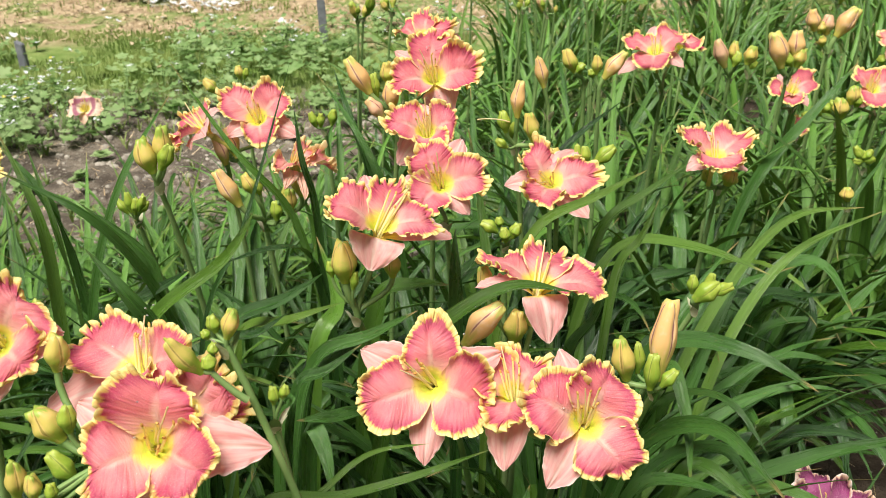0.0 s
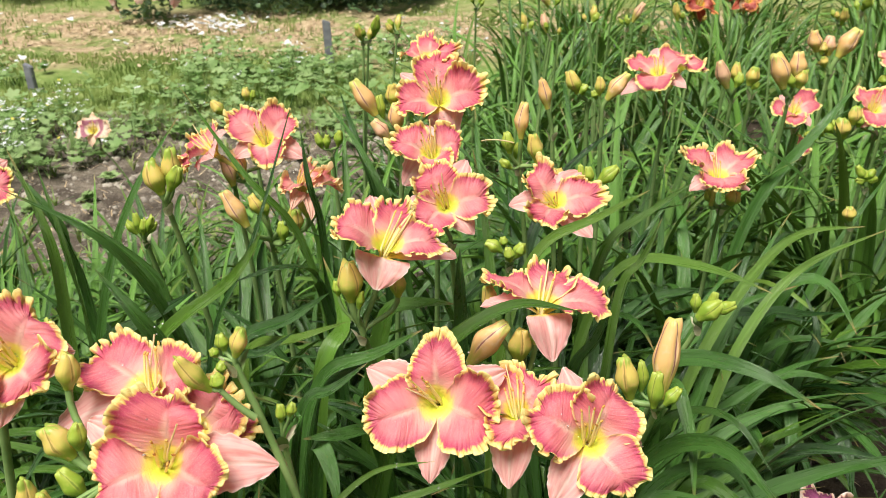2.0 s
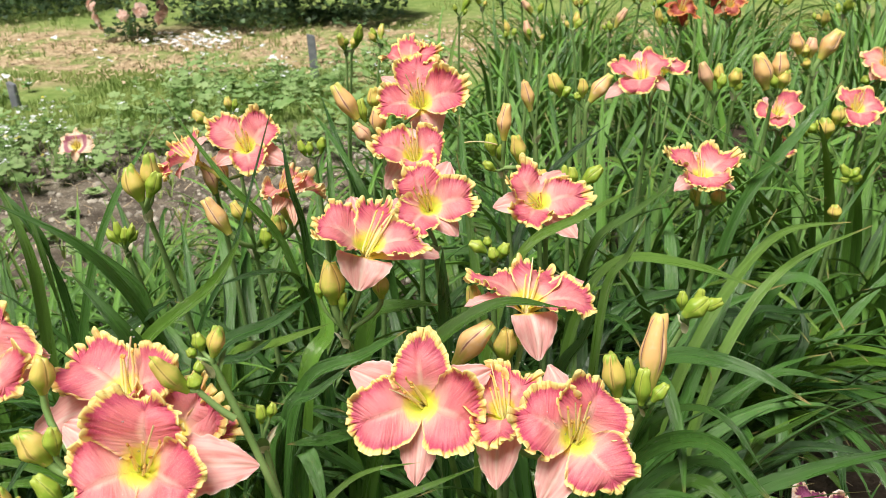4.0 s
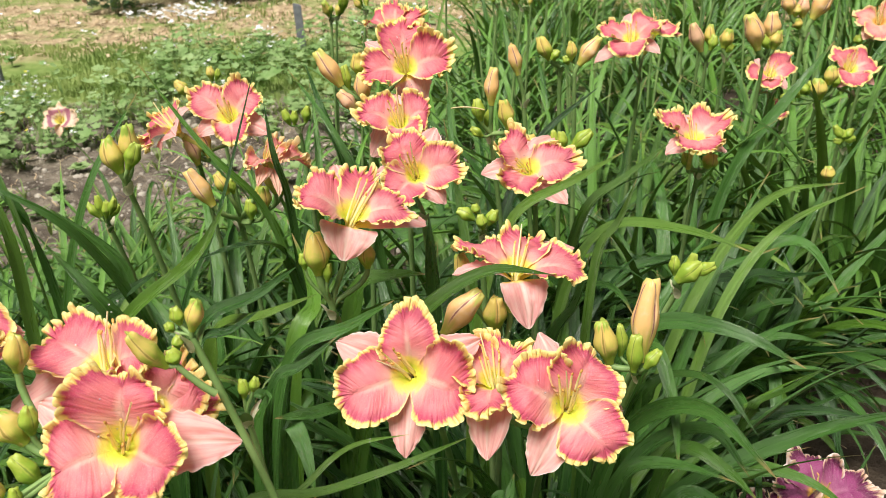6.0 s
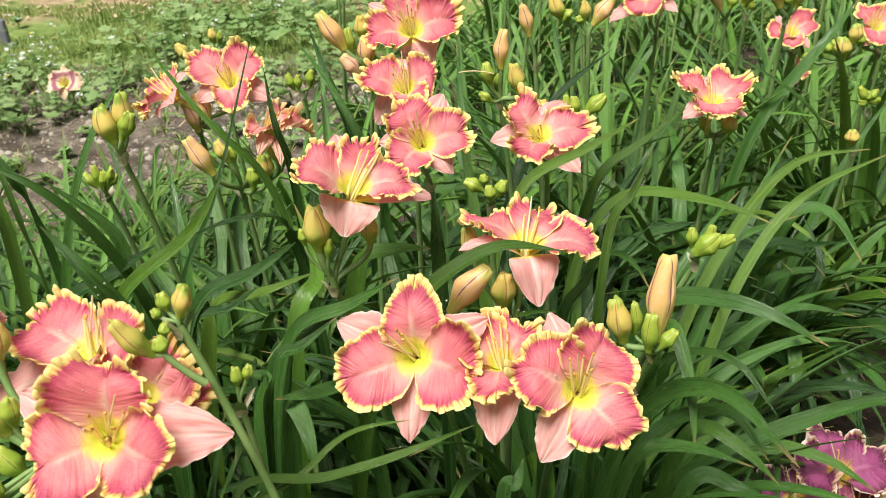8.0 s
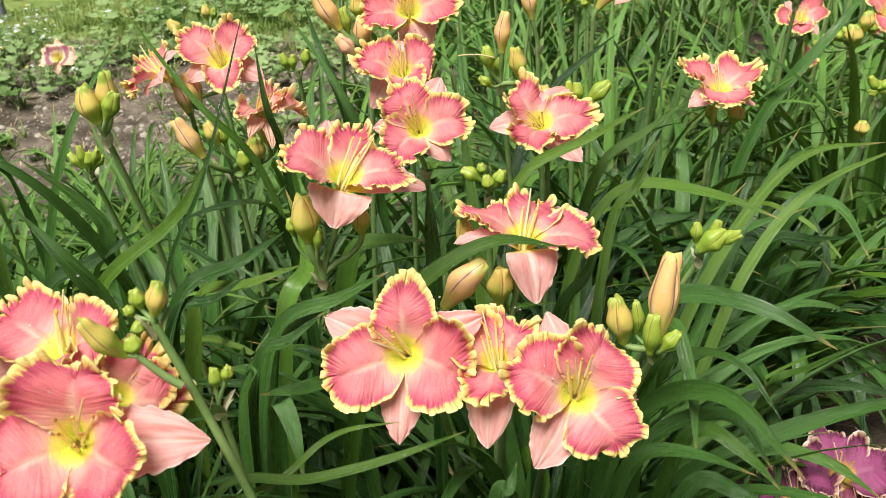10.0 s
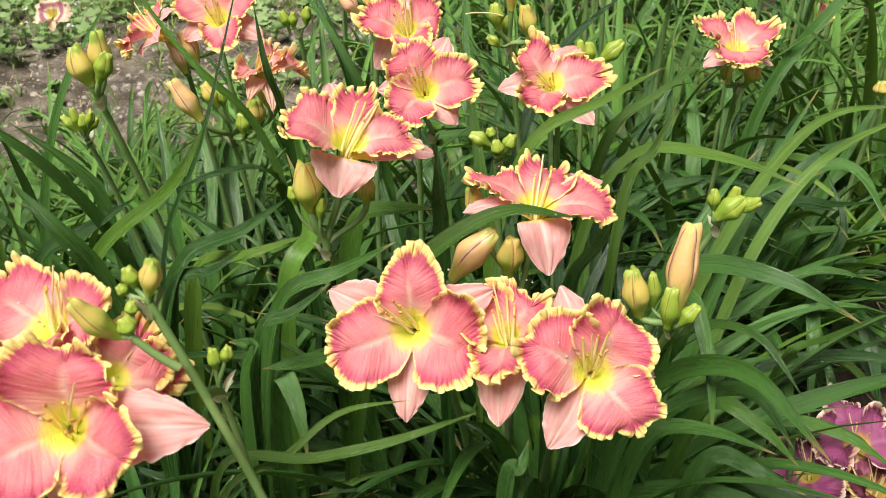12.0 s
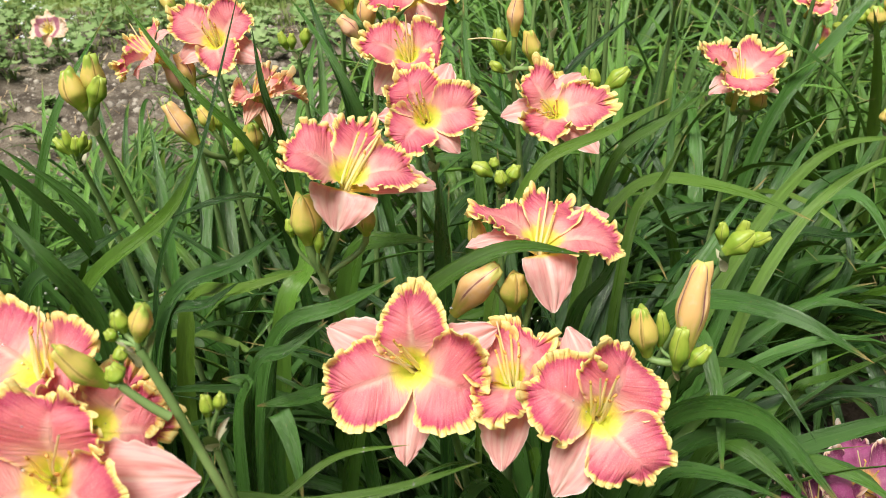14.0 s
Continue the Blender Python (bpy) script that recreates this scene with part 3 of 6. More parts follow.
def stalk(base, node, r, label, group="daylily stalks in bloom"):
    """A bare flower stalk from the ground to the node where its blooms and buds branch off."""
    ob = thing("daylily_stalk", base, label, "daylily", group)
    ob["node"] = node
    b, n = np.array(base, float), np.array(node, float)
    d = n - b
    rng = random.Random(int(abs(node[0] * 9173 + node[1] * 3571)))
    m1 = d * np.array([0.15, 0.15, 0.4]) + np.array([rng.uniform(-0.01, 0.01), rng.uniform(-0.01, 0.01), 0])
    m2 = d * np.array([0.55, 0.55, 0.75])
    path = bezier([(0, 0, -0.01), m1, m2, d], 18)
    part("scape", tube(path, np.linspace(r * 1.25, r * 0.85, 18), 9), STEM, ob)
    # papery bracts at the node
    for i in range(4):
        L = rng.uniform(0.011, 0.026)
        s = np.linspace(0, 1, 6)[:, None]
        v = np.linspace(-1, 1, 5)[None]
        s, v = np.broadcast_arrays(s, v)
        w = 0.0055 * np.sin(np.pi * np.clip(0.15 + 0.85 * s, 0, 1)) ** 0.8
        P = np.stack([r + L * 0.5 * s * s, v * w, L * s + 0.15 * w * v * v], -1)
        o = part("bract", sheet(P, np.stack([s, v], -1), np.ones(s.shape), 0.5), BRACT if i else STEM, ob)
        o.matrix_local = Matrix.Translation(d) @ pose(0, 0, -0.012, 0, 0, rng.uniform(0, 360))
    return ob


# ---- leaves ----
def blade_mesh(path, width, fold=0.3, twist=0.0, roll0=0.0, away=None, face=None, taper=0.42):
    """A keeled strap leaf along a path, widest low down, tapering to a point."""
    n = len(path)
    t = np.linspace(0, 1, n)
    tang = np.gradient(path, axis=0)
    tang /= np.linalg.norm(tang, axis=1)[:, None] + 1e-12
    chord = path[-1] - path[0] if away is None else np.asarray(away, float)
    flat = np.array([-chord[1], chord[0], 0.0])
    flat /= np.linalg.norm(flat) + 1e-9
    side = flat[None] - tang * (tang @ flat)[:, None]
    side /= np.linalg.norm(side, axis=1)[:, None] + 1e-9
    if face is not None:
        side = np.cross(tang, np.asarray(face, float)[None])
        side /= np.linalg.norm(side, axis=1)[:, None] + 1e-9
    up = np.cross(side, tang) if face is not None else np.cross(tang, side)
    a = roll0 + twist * t
    side, up = side * np.cos(a)[:, None] + up * np.sin(a)[:, None], up * np.cos(a)[:, None] - side * np.sin(a)[:, None]
    w = width * 0.5 * (0.55 + 0.45 * smooth(t, 0, 0.35)) * (1 - np.clip((t - taper) / (1 - taper), 0, 1) ** 1.7 * 0.97)
    v = np.array([-1, -0.55, 0, 0.55, 1.0])
    lift = np.abs(v) * fold
    P = path[:, None] + w[:, None, None] * (v[None, :, None] * side[:, None] + (lift[None, :, None] - fold * 0.5) * up[:, None])
    S = np.stack(np.broadcast_arrays(t[:, None], v[None]), -1)
    return sheet(P, S, np.ones((n, 5)), 0.5)


def blade_variants(k, lo, hi, wlo, whi, n, seed):
    rng = random.Random(seed)
    out = []
    for i in range(k):
        L = rng.uniform(lo, hi)
        lean = rng.uniform(0.05, 0.8)
        arch = 0.7 + 2.3 * rng.random() ** 0.8
        start = rng.uniform(1.4, 2.2)
        p, q, y, pts = 0.0, 0.0, 0.0, []
        sway = rng.uniform(-0.7, 0.7)
        for j in range(n):
            pts.append((p, y, q))
            t = j / (n - 1)
            th = math.pi / 2 - 0.55 * lean - arch * t ** start
            st = L / (n - 1)
            p += st * math.cos(th)
            y += st * math.sin(sway * t * t) * 0.4
            q += st * math.sin(th)
        me = blade_mesh(np.array(pts), rng.uniform(wlo, whi), rng.uniform(0.3, 0.7), rng.uniform(-0.7, 0.7), rng.uniform(-0.3, 0.3), (1, 0, 0))
        me.name = "leaf"
        out.append(me)
    return out


NEAR_SET = blade_variants(44, 0.48, 0.80, 0.020, 0.034, 18, 11)
FAR_SET = blade_variants(36, 0.52, 0.84, 0.018, 0.030, 14, 12)
for m in NEAR_SET:
    m.materials.append(LEAF)
for m in FAR_SET:
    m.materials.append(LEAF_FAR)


def clump(x, y, radius, leaves, label, near=True, tall=1.0, group="daylily clumps in the bed", under_k=80):
    """A clump of strap leaves that rise from fans round one root and arch outwards."""
    ob = thing("daylily_clump", (x, y, 0), label, "daylily", group)
    rng = random.Random(int((x * 7.3 + y * 13.7 + 50) * 1000))
    fill = NEAR_SET if near else FAR_SET
    for i in range(leaves):
        a, rr = rng.uniform(0, 2 * math.pi), radius * math.sqrt(rng.random())
        leaf = new("leaf", rng.choice(fill))
        leaf.parent = ob
        turn = math.degrees(a) + rng.gauss(0, 30)
        k = tall * rng.uniform(0.55, 1.08)
        leaf.matrix_local = pose(rr * math.cos(a), rr * math.sin(a), -0.01, rng.gauss(0, 5), rng.gauss(0, 5), turn) @ Matrix.Diagonal((k, k if rng.random() < 0.5 else -k, k, 1))
    under(ob, rng, radius, under_k, tall)
    return ob


def under(ob, rng, radius, k, tall):
    """The short inner and outer leaves at a clump's foot, too many to tell apart."""
    if not k:
        return
    V, F, S, base = [], [], [], 0
    for i in range(k):
        a, rr = rng.uniform(0, 6.28), radius * 1.3 * math.sqrt(rng.random())
        L, lean = rng.uniform(0.18, 0.36) * tall, rng.uniform(0.1, 0.9)
        t = np.linspace(0, 1, 7)
        run = L * (0.25 * t + lean * t * t * 0.8)
        rise = L * (t - 0.55 * lean * t * t)
        d = a + rng.gauss(0, 0.9)
        path = np.stack([rr * math.cos(a) + run * math.cos(d), rr * math.sin(a) + run * math.sin(d), rise - 0.01], -1)
        w = rng.uniform(0.012, 0.019) * (1 - 0.9 * t ** 2)
        n = np.array([-math.sin(d), math.cos(d), rng.uniform(-0.5, 0.5)])
        P = np.stack([path - n * w[:, None], path + np.array([0, 0, -0.3]) * w[:, None], path + n * w[:, None]], 1)
        idx = np.arange(21).reshape(7, 3) + base
        V.append(P.reshape(-1, 3))
        F.append(np.stack([idx[:-1, :-1], idx[1:, :-1], idx[1:, 1:], idx[:-1, 1:]], -1).reshape(-1, 4))
        S.append(np.stack(np.broadcast_arrays(t[:, None], np.array([-1.0, 0.0, 1.0])[None]), -1).reshape(-1, 2))
        base += 21
    V, F, S = np.concatenate(V), np.concatenate(F), np.concatenate(S)
    me = bpy.data.meshes.new("undergrowth")
    me.from_pydata(V.tolist(), [], F.tolist())
    me.uv_layers.new(name="span").data.foreach_set("uv", S[F.reshape(-1)].astype(np.float32).ravel())
    me.polygons.foreach_set("use_smooth", np.ones(len(F), bool))
    o = part("undergrowth", me, LEAF, ob)
    o["kind"] = "stuff"


def near_blade(host, a, b, c, width, twist=0.0, roll0=0.0, lighter=False, straight=False):
    """A single strap leaf of a clump that runs through three places, from the clump's root."""
    root = np.array(host.location)
    p = [np.array(q) - root for q in (a, b, c)]
    q = p[0] + (p[0] - p[1]) * 0.55 + np.array([0, 0, -0.09])
    q[2] = max(0.07, q[2] * 0.75)
    if straight:
        q = p[0] + (p[0] - p[1]) * 1.6
    foot = np.array([q[0] * 1.1 - p[0][0] * 0.1, q[1] * 1.1 - p[0][1] * 0.1, -0.01])
    path = spline([foot, q, *p], 34)
    for _ in range(5):
        path[1:-1] = 0.5 * path[1:-1] + 0.25 * (path[2:] + path[:-2])
    me = blade_mesh(path, width, 0.45, twist + 0.3 * math.sin(path[12][1] * 71 + path[12][0] * 53), roll0, face=(0.3 * math.sin(path[9][0] * 90), -0.5, 0.8), taper=0.58)
    dew(me, root)
    # blades that should look lit take the brighter leaf colour
    return part("leaf", me, LEAF_LIGHTER if lighter else LEAF, host)


# ---- daylily stalks ----
# stalks of the nearest clump
s = stalk((0.071, 1.140, 0.000), (0.011, 0.920, 0.602), 0.0045, "tall daylily stalk with open rose-pink frilled blooms")
bloom(s, (-0.012, 0.862, 0.687), (-0.049, -0.816, 0.576), "rose",
      [(4, 0.072, 0.95, 0.000), (108, 0.085, 1.10, 0.000), (-112, 0.068, 1.15, 0.000)],
      [(63, 0.083, 1.15, 0.004), (-67, 0.080, 1.00, 0.000), (175, 0.083, 0.95, 0.000)], lean=(0.6, 0.5))
s = stalk((0.143, 1.150, 0.000), (0.143, 0.900, 0.569), 0.0045, "tall daylily stalk with open rose-pink frilled blooms")
bloom(s, (0.147, 0.800, 0.680), (0.078, -0.792, 0.606), "rose",
      [(-27, 0.065, 1.10, 0.000), (62, 0.074, 1.05, 0.000), (-144, 0.067, 1.10, 0.000)],
      [(16, 0.077, 0.90, 0.000), (146, 0.073, 1.05, 0.000), (-97, 0.055, 0.90, 0.000)], lean=(0.8, 0.0))
bloom(s, (0.074, 0.865, 0.678), (-0.237, -0.301, 0.924), "rose",
      [(-41, 0.045, 1.00, 0.000), (-171, 0.056, 0.80, 0.000), (70, 0.045, 0.90, 0.000)],
      [(178, 0.071, 1.10, -0.035), (-50, 0.068, 0.80, 0.000), (51, 0.061, 0.70, 0.000)], lean=(0.6, 0.0))
s = stalk((0.099, 1.200, 0.000), (0.099, 1.000, 0.622), 0.0045, "daylily stalk with a rose-pink bloom and ripe orange buds")
bloom(s, (0.114, 0.995, 0.748), (0.100, -0.060, 0.992), "rose",
      [(58, 0.080, 1.00, -0.002), (-118, 0.085, 1.00, -0.006), (-30, 0.056, 0.85, 0.000)],
      [(-172, 0.053, 1.25, -0.045), (-62, 0.090, 0.95, 0.004), (95, 0.074, 0.80, 0.000)], lean=(0.6, -0.3), stamens=4, ruffle=0.0044)
bud(s, (0.026, 0.985, 0.662), (0.074, 0.985, 0.721), 0.0156, "ripe")
bud(s, (0.085, 0.985, 0.666), (0.088, 0.985, 0.712), 0.0141, "turn")
bud(s, (0.054, 1.020, 0.714), (0.048, 1.020, 0.753), 0.0103, "turn")
bud(s, (0.099, 1.020, 0.663), (0.112, 1.020, 0.691), 0.0092, "green")
s = stalk((0.221, 1.155, 0.000), (0.241, 0.905, 0.650), 0.0045, "daylily stalk with a tall ripe orange bud")
bud(s, (0.241, 0.900, 0.668), (0.253, 0.920, 0.764), 0.0144, "ripe")
bud(s, (0.211, 0.920, 0.655), (0.200, 0.920, 0.712), 0.0130, "turn")
bud(s, (0.230, 0.885, 0.665), (0.231, 0.885, 0.712), 0.0097, "green")
bud(s, (0.241, 0.880, 0.672), (0.257, 0.880, 0.694), 0.0078, "green")
bud(s, (0.225, 0.930, 0.658), (0.222, 0.930, 0.700), 0.0069, "green")
s = stalk((0.215, 1.220, 0.000), (0.335, 1.100, 0.651), 0.0045, "daylily stalk with clustered green and orange buds")
bud(s, (0.328, 1.090, 0.668), (0.360, 1.090, 0.694), 0.0135, "green")
bud(s, (0.348, 1.110, 0.665), (0.355, 1.110, 0.699), 0.0080, "green")
bud(s, (0.349, 1.090, 0.678), (0.378, 1.090, 0.690), 0.0086, "green")
bud(s, (0.334, 1.120, 0.662), (0.333, 1.120, 0.691), 0.0080, "green")
s = stalk((-0.042, 1.235, 0.000), (-0.102, 0.985, 0.702), 0.0045, "tall daylily stalk with open rose-pink frilled blooms")
bloom(s, (-0.068, 0.965, 0.834), (0.208, -0.314, 0.926), "rose",
      [(70, 0.069, 1.25, 0.000), (-17, 0.066, 0.62, 0.000), (-104, 0.066, 0.80, 0.000)],
      [(4, 0.085, 0.95, 0.000), (158, 0.038, 1.35, -0.030), (-90, 0.085, 1.00, -0.020)], lean=(0.7, -0.6), stamens=4)
bud(s, (-0.113, 0.975, 0.753), (-0.115, 0.975, 0.807), 0.0147, "turn")
bud(s, (-0.129, 0.980, 0.758), (-0.130, 0.980, 0.778), 0.0061, "green")
bud(s, (-0.060, 1.010, 0.742), (-0.061, 1.010, 0.776), 0.0107, "turn")
bud(s, (-0.104, 0.970, 0.746), (-0.100, 0.970, 0.770), 0.0055, "green")
s = stalk((0.025, 1.430, 0.000), (0.005, 1.280, 0.696), 0.0045, "tall daylily stalk with open rose-pink frilled blooms")
bloom(s, (-0.002, 1.250, 0.770), (0.114, -0.742, 0.661), "rose",
      [(27, 0.063, 1.00, 0.000), (-81, 0.065, 1.00, 0.000), (138, 0.059, 0.95, 0.000)],
      [(-26, 0.076, 1.00, 0.000), (85, 0.056, 0.85, 0.000), (-138, 0.056, 0.80, 0.000)], lean=(0.4, 0.4))
s = stalk((-0.016, 1.510, 0.000), (-0.016, 1.360, 0.750), 0.0045, "tall daylily stalk with open rose-pink frilled blooms")
bloom(s, (-0.024, 1.335, 0.821), (0.000, -0.622, 0.783), "rose",
      [(76, 0.063, 1.00, 0.000), (-77, 0.054, 0.90, 0.000), (-160, 0.045, 0.70, 0.000)],
      [(129, 0.053, 1.20, -0.030), (-129, 0.048, 0.90, -0.020), (10, 0.053, 0.80, 0.000)], lean=(0.5, 0.2))
s = stalk((-0.101, 1.540, 0.000), (-0.071, 1.440, 0.802), 0.0045, "tall daylily stalk with open rose-pink frilled blooms")
bloom(s, (-0.014, 1.410, 0.882), (0.047, -0.715, 0.698), "rose",
      [(3, 0.080, 1.05, 0.000), (-81, 0.071, 1.00, 0.000), (105, 0.069, 0.95, 0.000)],
      [(-153, 0.053, 1.25, -0.030), (53, 0.073, 0.80, 0.000), (-27, 0.085, 0.80, 0.000)], lean=(0.4, 0.2))
bloom(s, (-0.034, 1.480, 0.930), (-0.212, -0.263, 0.941), "rose",
      [(75, 0.045, 0.80, 0.000), (-98, 0.054, 0.80, 0.000), (-9, 0.045, 0.70, 0.000)],
      [(-26, 0.045, 0.80, 0.000)], stamens=0)
bud(s, (-0.113, 1.430, 0.850), (-0.148, 1.430, 0.908), 0.0142, "ripe")
bud(s, (-0.083, 1.440, 0.861), (-0.087, 1.440, 0.898), 0.0116, "turn")
bud(s, (-0.078, 1.420, 0.826), (-0.081, 1.420, 0.875), 0.0127, "ripe")
bud(s, (-0.093, 1.420, 0.813), (-0.119, 1.420, 0.844), 0.0112, "dull")
bud(s, (-0.103, 1.440, 0.841), (-0.109, 1.440, 0.881), 0.0092, "green")
s = stalk((0.164, 1.520, 0.000), (0.114, 1.420, 0.764), 0.0045, "daylily stalk with clustered green and orange buds")
bud(s, (0.115, 1.410, 0.817), (0.120, 1.410, 0.878), 0.0112, "ripe")
bud(s, (0.141, 1.400, 0.782), (0.132, 1.400, 0.829), 0.0124, "turn")
bud(s, (0.098, 1.410, 0.793), (0.092, 1.410, 0.829), 0.0108, "green")
bud(s, (0.100, 1.400, 0.771), (0.082, 1.400, 0.787), 0.0074, "green")
bud(s, (0.108, 1.430, 0.777), (0.114, 1.430, 0.805), 0.0076, "green")
spent_style(s, (0.103, 1.400, 0.813), (0.052, 1.380, 0.823))
s = stalk((0.199, 1.490, 0.000), (0.179, 1.370, 0.679), 0.0045, "tall daylily stalk with open rose-pink frilled blooms")
bloom(s, (0.164, 1.345, 0.739), (0.050, -0.621, 0.782), "rose",
      [(35, 0.066, 0.95, 0.000), (-87, 0.072, 1.00, 0.000), (152, 0.058, 0.85, 0.000)],
      [(-35, 0.071, 0.95, 0.000), (-137, 0.078, 1.05, 0.000), (93, 0.067, 0.90, 0.000)], lean=(-0.2, 0.5), ruffle=0.0066, wave=0.0105)
bud(s, (0.233, 1.370, 0.756), (0.264, 1.370, 0.785), 0.0115, "green")
bud(s, (0.222, 1.380, 0.752), (0.218, 1.380, 0.782), 0.0083, "green")
bud(s, (0.177, 1.390, 0.753), (0.173, 1.390, 0.775), 0.0099, "turn")
bud(s, (0.214, 1.400, 0.750), (0.208, 1.400, 0.778), 0.0067, "green")
s = stalk((0.210, 1.610, 0.000), (0.180, 1.560, 0.779), 0.0045, "daylily stalk with clustered green and orange buds")
bud(s, (0.170, 1.555, 0.825), (0.157, 1.555, 0.878), 0.0114, "ripe")
s = stalk((0.282, 1.780, 0.000), (0.262, 1.720, 0.791), 0.0045, "daylily stalk with clustered green and orange buds")
bud(s, (0.244, 1.715, 0.810), (0.223, 1.715, 0.855), 0.0139, "turn")
bud(s, (0.251, 1.715, 0.808), (0.253, 1.715, 0.829), 0.0090, "green")
bud(s, (0.244, 1.700, 0.814), (0.259, 1.700, 0.830), 0.0069, "green")
s = stalk((0.304, 1.740, 0.000), (0.284, 1.680, 0.786), 0.0045, "daylily stalk with clustered green and orange buds")
bud(s, (0.291, 1.680, 0.807), (0.330, 1.680, 0.858), 0.0142, "ripe")
bud(s, (0.276, 1.680, 0.815), (0.277, 1.680, 0.852), 0.0098, "turn")
bud(s, (0.272, 1.680, 0.809), (0.266, 1.680, 0.825), 0.0069, "green")
s = stalk((0.499, 1.720, 0.000), (0.499, 1.600, 0.624), 0.0045, "tall daylily stalk with open rose-pink frilled blooms")
bloom(s, (0.476, 1.560, 0.706), (0.050, -0.205, 0.977), "rose",
      [(52, 0.070, 1.05, 0.012), (-62, 0.070, 1.05, 0.008), (176, 0.062, 1.20, -0.004)],
      [(-5, 0.080, 0.85, 0.006), (112, 0.060, 0.90, -0.010), (-118, 0.055, 0.80, -0.010)], lean=(0.3, 0.2), ruffle=0.0060, wave=0.0085, stamens=3)
bud(s, (0.504, 1.570, 0.643), (0.513, 1.570, 0.671), 0.0147, "turn")
bud(s, (0.479, 1.580, 0.643), (0.464, 1.580, 0.670), 0.0098, "green")
s = stalk((0.100, 1.240, 0.000), (0.080, 1.140, 0.726), 0.0045, "daylily stalk with clustered green and orange buds")
bud(s, (0.071, 1.130, 0.748), (0.049, 1.130, 0.763), 0.0083, "green")
bud(s, (0.075, 1.140, 0.751), (0.073, 1.140, 0.765), 0.0062, "green")
bud(s, (0.082, 1.120, 0.738), (0.078, 1.120, 0.759), 0.0076, "green")
bud(s, (0.090, 1.130, 0.739), (0.099, 1.130, 0.760), 0.0083, "green")
# stalks of the left-hand clump
s = stalk((-0.343, 1.370, 0.000), (-0.393, 1.220, 0.777), 0.0045, "daylily stalk with clustered green and orange buds")
bud(s, (-0.395, 1.210, 0.800), (-0.408, 1.210, 0.851), 0.0150, "turn")
bud(s, (-0.382, 1.220, 0.808), (-0.380, 1.220, 0.866), 0.0128, "turn")
bud(s, (-0.381, 1.200, 0.809), (-0.365, 1.200, 0.845), 0.0111, "green")
s = stalk((-0.444, 1.520, 0.000), (-0.494, 1.400, 0.647), 0.0045, "daylily stalk with clustered green and orange buds")
bud(s, (-0.506, 1.400, 0.660), (-0.523, 1.400, 0.686), 0.0071, "green")
bud(s, (-0.493, 1.380, 0.671), (-0.498, 1.380, 0.706), 0.0070, "green")
bud(s, (-0.488, 1.380, 0.667), (-0.484, 1.380, 0.696), 0.0070, "green")
bud(s, (-0.482, 1.380, 0.673), (-0.470, 1.380, 0.701), 0.0070, "green")
bud(s, (-0.487, 1.400, 0.662), (-0.472, 1.400, 0.682), 0.0071, "green")
bud(s, (-0.509, 1.420, 0.656), (-0.523, 1.420, 0.662), 0.0072, "green")
s = stalk((-0.354, 1.640, 0.000), (-0.374, 1.540, 0.700), 0.0045, "tall daylily stalk with open rose-pink frilled blooms")
bloom(s, (-0.310, 1.520, 0.784), (0.000, -0.657, 0.754), "rose",
      [(52, 0.080, 1.00, 0.000), (-46, 0.066, 1.00, 0.000), (-166, 0.063, 0.85, 0.000)],
      [(-116, 0.072, 1.00, 0.000), (120, 0.057, 0.90, 0.000), (9, 0.067, 0.80, 0.000)], lean=(0.3, 0.2))
bloom(s, (-0.403, 1.490, 0.779), (-0.726, -0.170, 0.667), "rose",
      [(54, 0.055, 1.00, 0.000), (175, 0.052, 0.95, 0.000), (105, 0.071, 0.80, 0.000)],
      [(-115, 0.057, 1.00, 0.000), (-44, 0.045, 0.90, 0.000), (-158, 0.045, 0.80, 0.000)], lean=(0.3, 0.2))
bud(s, (-0.365, 1.500, 0.707), (-0.381, 1.500, 0.759), 0.0115, "dull")
bud(s, (-0.348, 1.510, 0.716), (-0.366, 1.510, 0.770), 0.0124, "ripe")
s = stalk((-0.277, 1.550, 0.000), (-0.297, 1.450, 0.617), 0.0045, "daylily stalk with a fading bloom and buds")
bloom(s, (-0.233, 1.420, 0.745), (0.398, 0.051, 0.916), "faded",
      [(121, 0.085, 0.55, -0.010), (-99, 0.080, 0.55, -0.012), (-58, 0.055, 0.50, 0.000)],
      [(136, 0.085, 0.55, -0.012), (-82, 0.085, 0.50, 0.004), (160, 0.080, 0.60, -0.020)], lean=(-0.3, 0.2))
bud(s, (-0.225, 1.400, 0.690), (-0.236, 1.400, 0.743), 0.0119, "turn")
bud(s, (-0.325, 1.400, 0.673), (-0.360, 1.400, 0.736), 0.0148, "ripe")
bud(s, (-0.305, 1.420, 0.685), (-0.322, 1.420, 0.721), 0.0104, "turn")
bud(s, (-0.249, 1.410, 0.656), (-0.246, 1.410, 0.701), 0.0121, "turn")
bud(s, (-0.272, 1.420, 0.640), (-0.271, 1.420, 0.675), 0.0105, "green")
bud(s, (-0.300, 1.440, 0.677), (-0.305, 1.440, 0.703), 0.0079, "green")
bud(s, (-0.219, 1.420, 0.680), (-0.211, 1.420, 0.709), 0.0077, "green")
s = stalk((-0.409, 2.050, 0.000), (-0.429, 1.950, 0.711), 0.0045, "daylily stalk with clustered green and orange buds")
bud(s, (-0.427, 1.950, 0.735), (-0.430, 1.950, 0.766), 0.0092, "turn")
bud(s, (-0.418, 1.950, 0.735), (-0.412, 1.950, 0.760), 0.0069, "green")
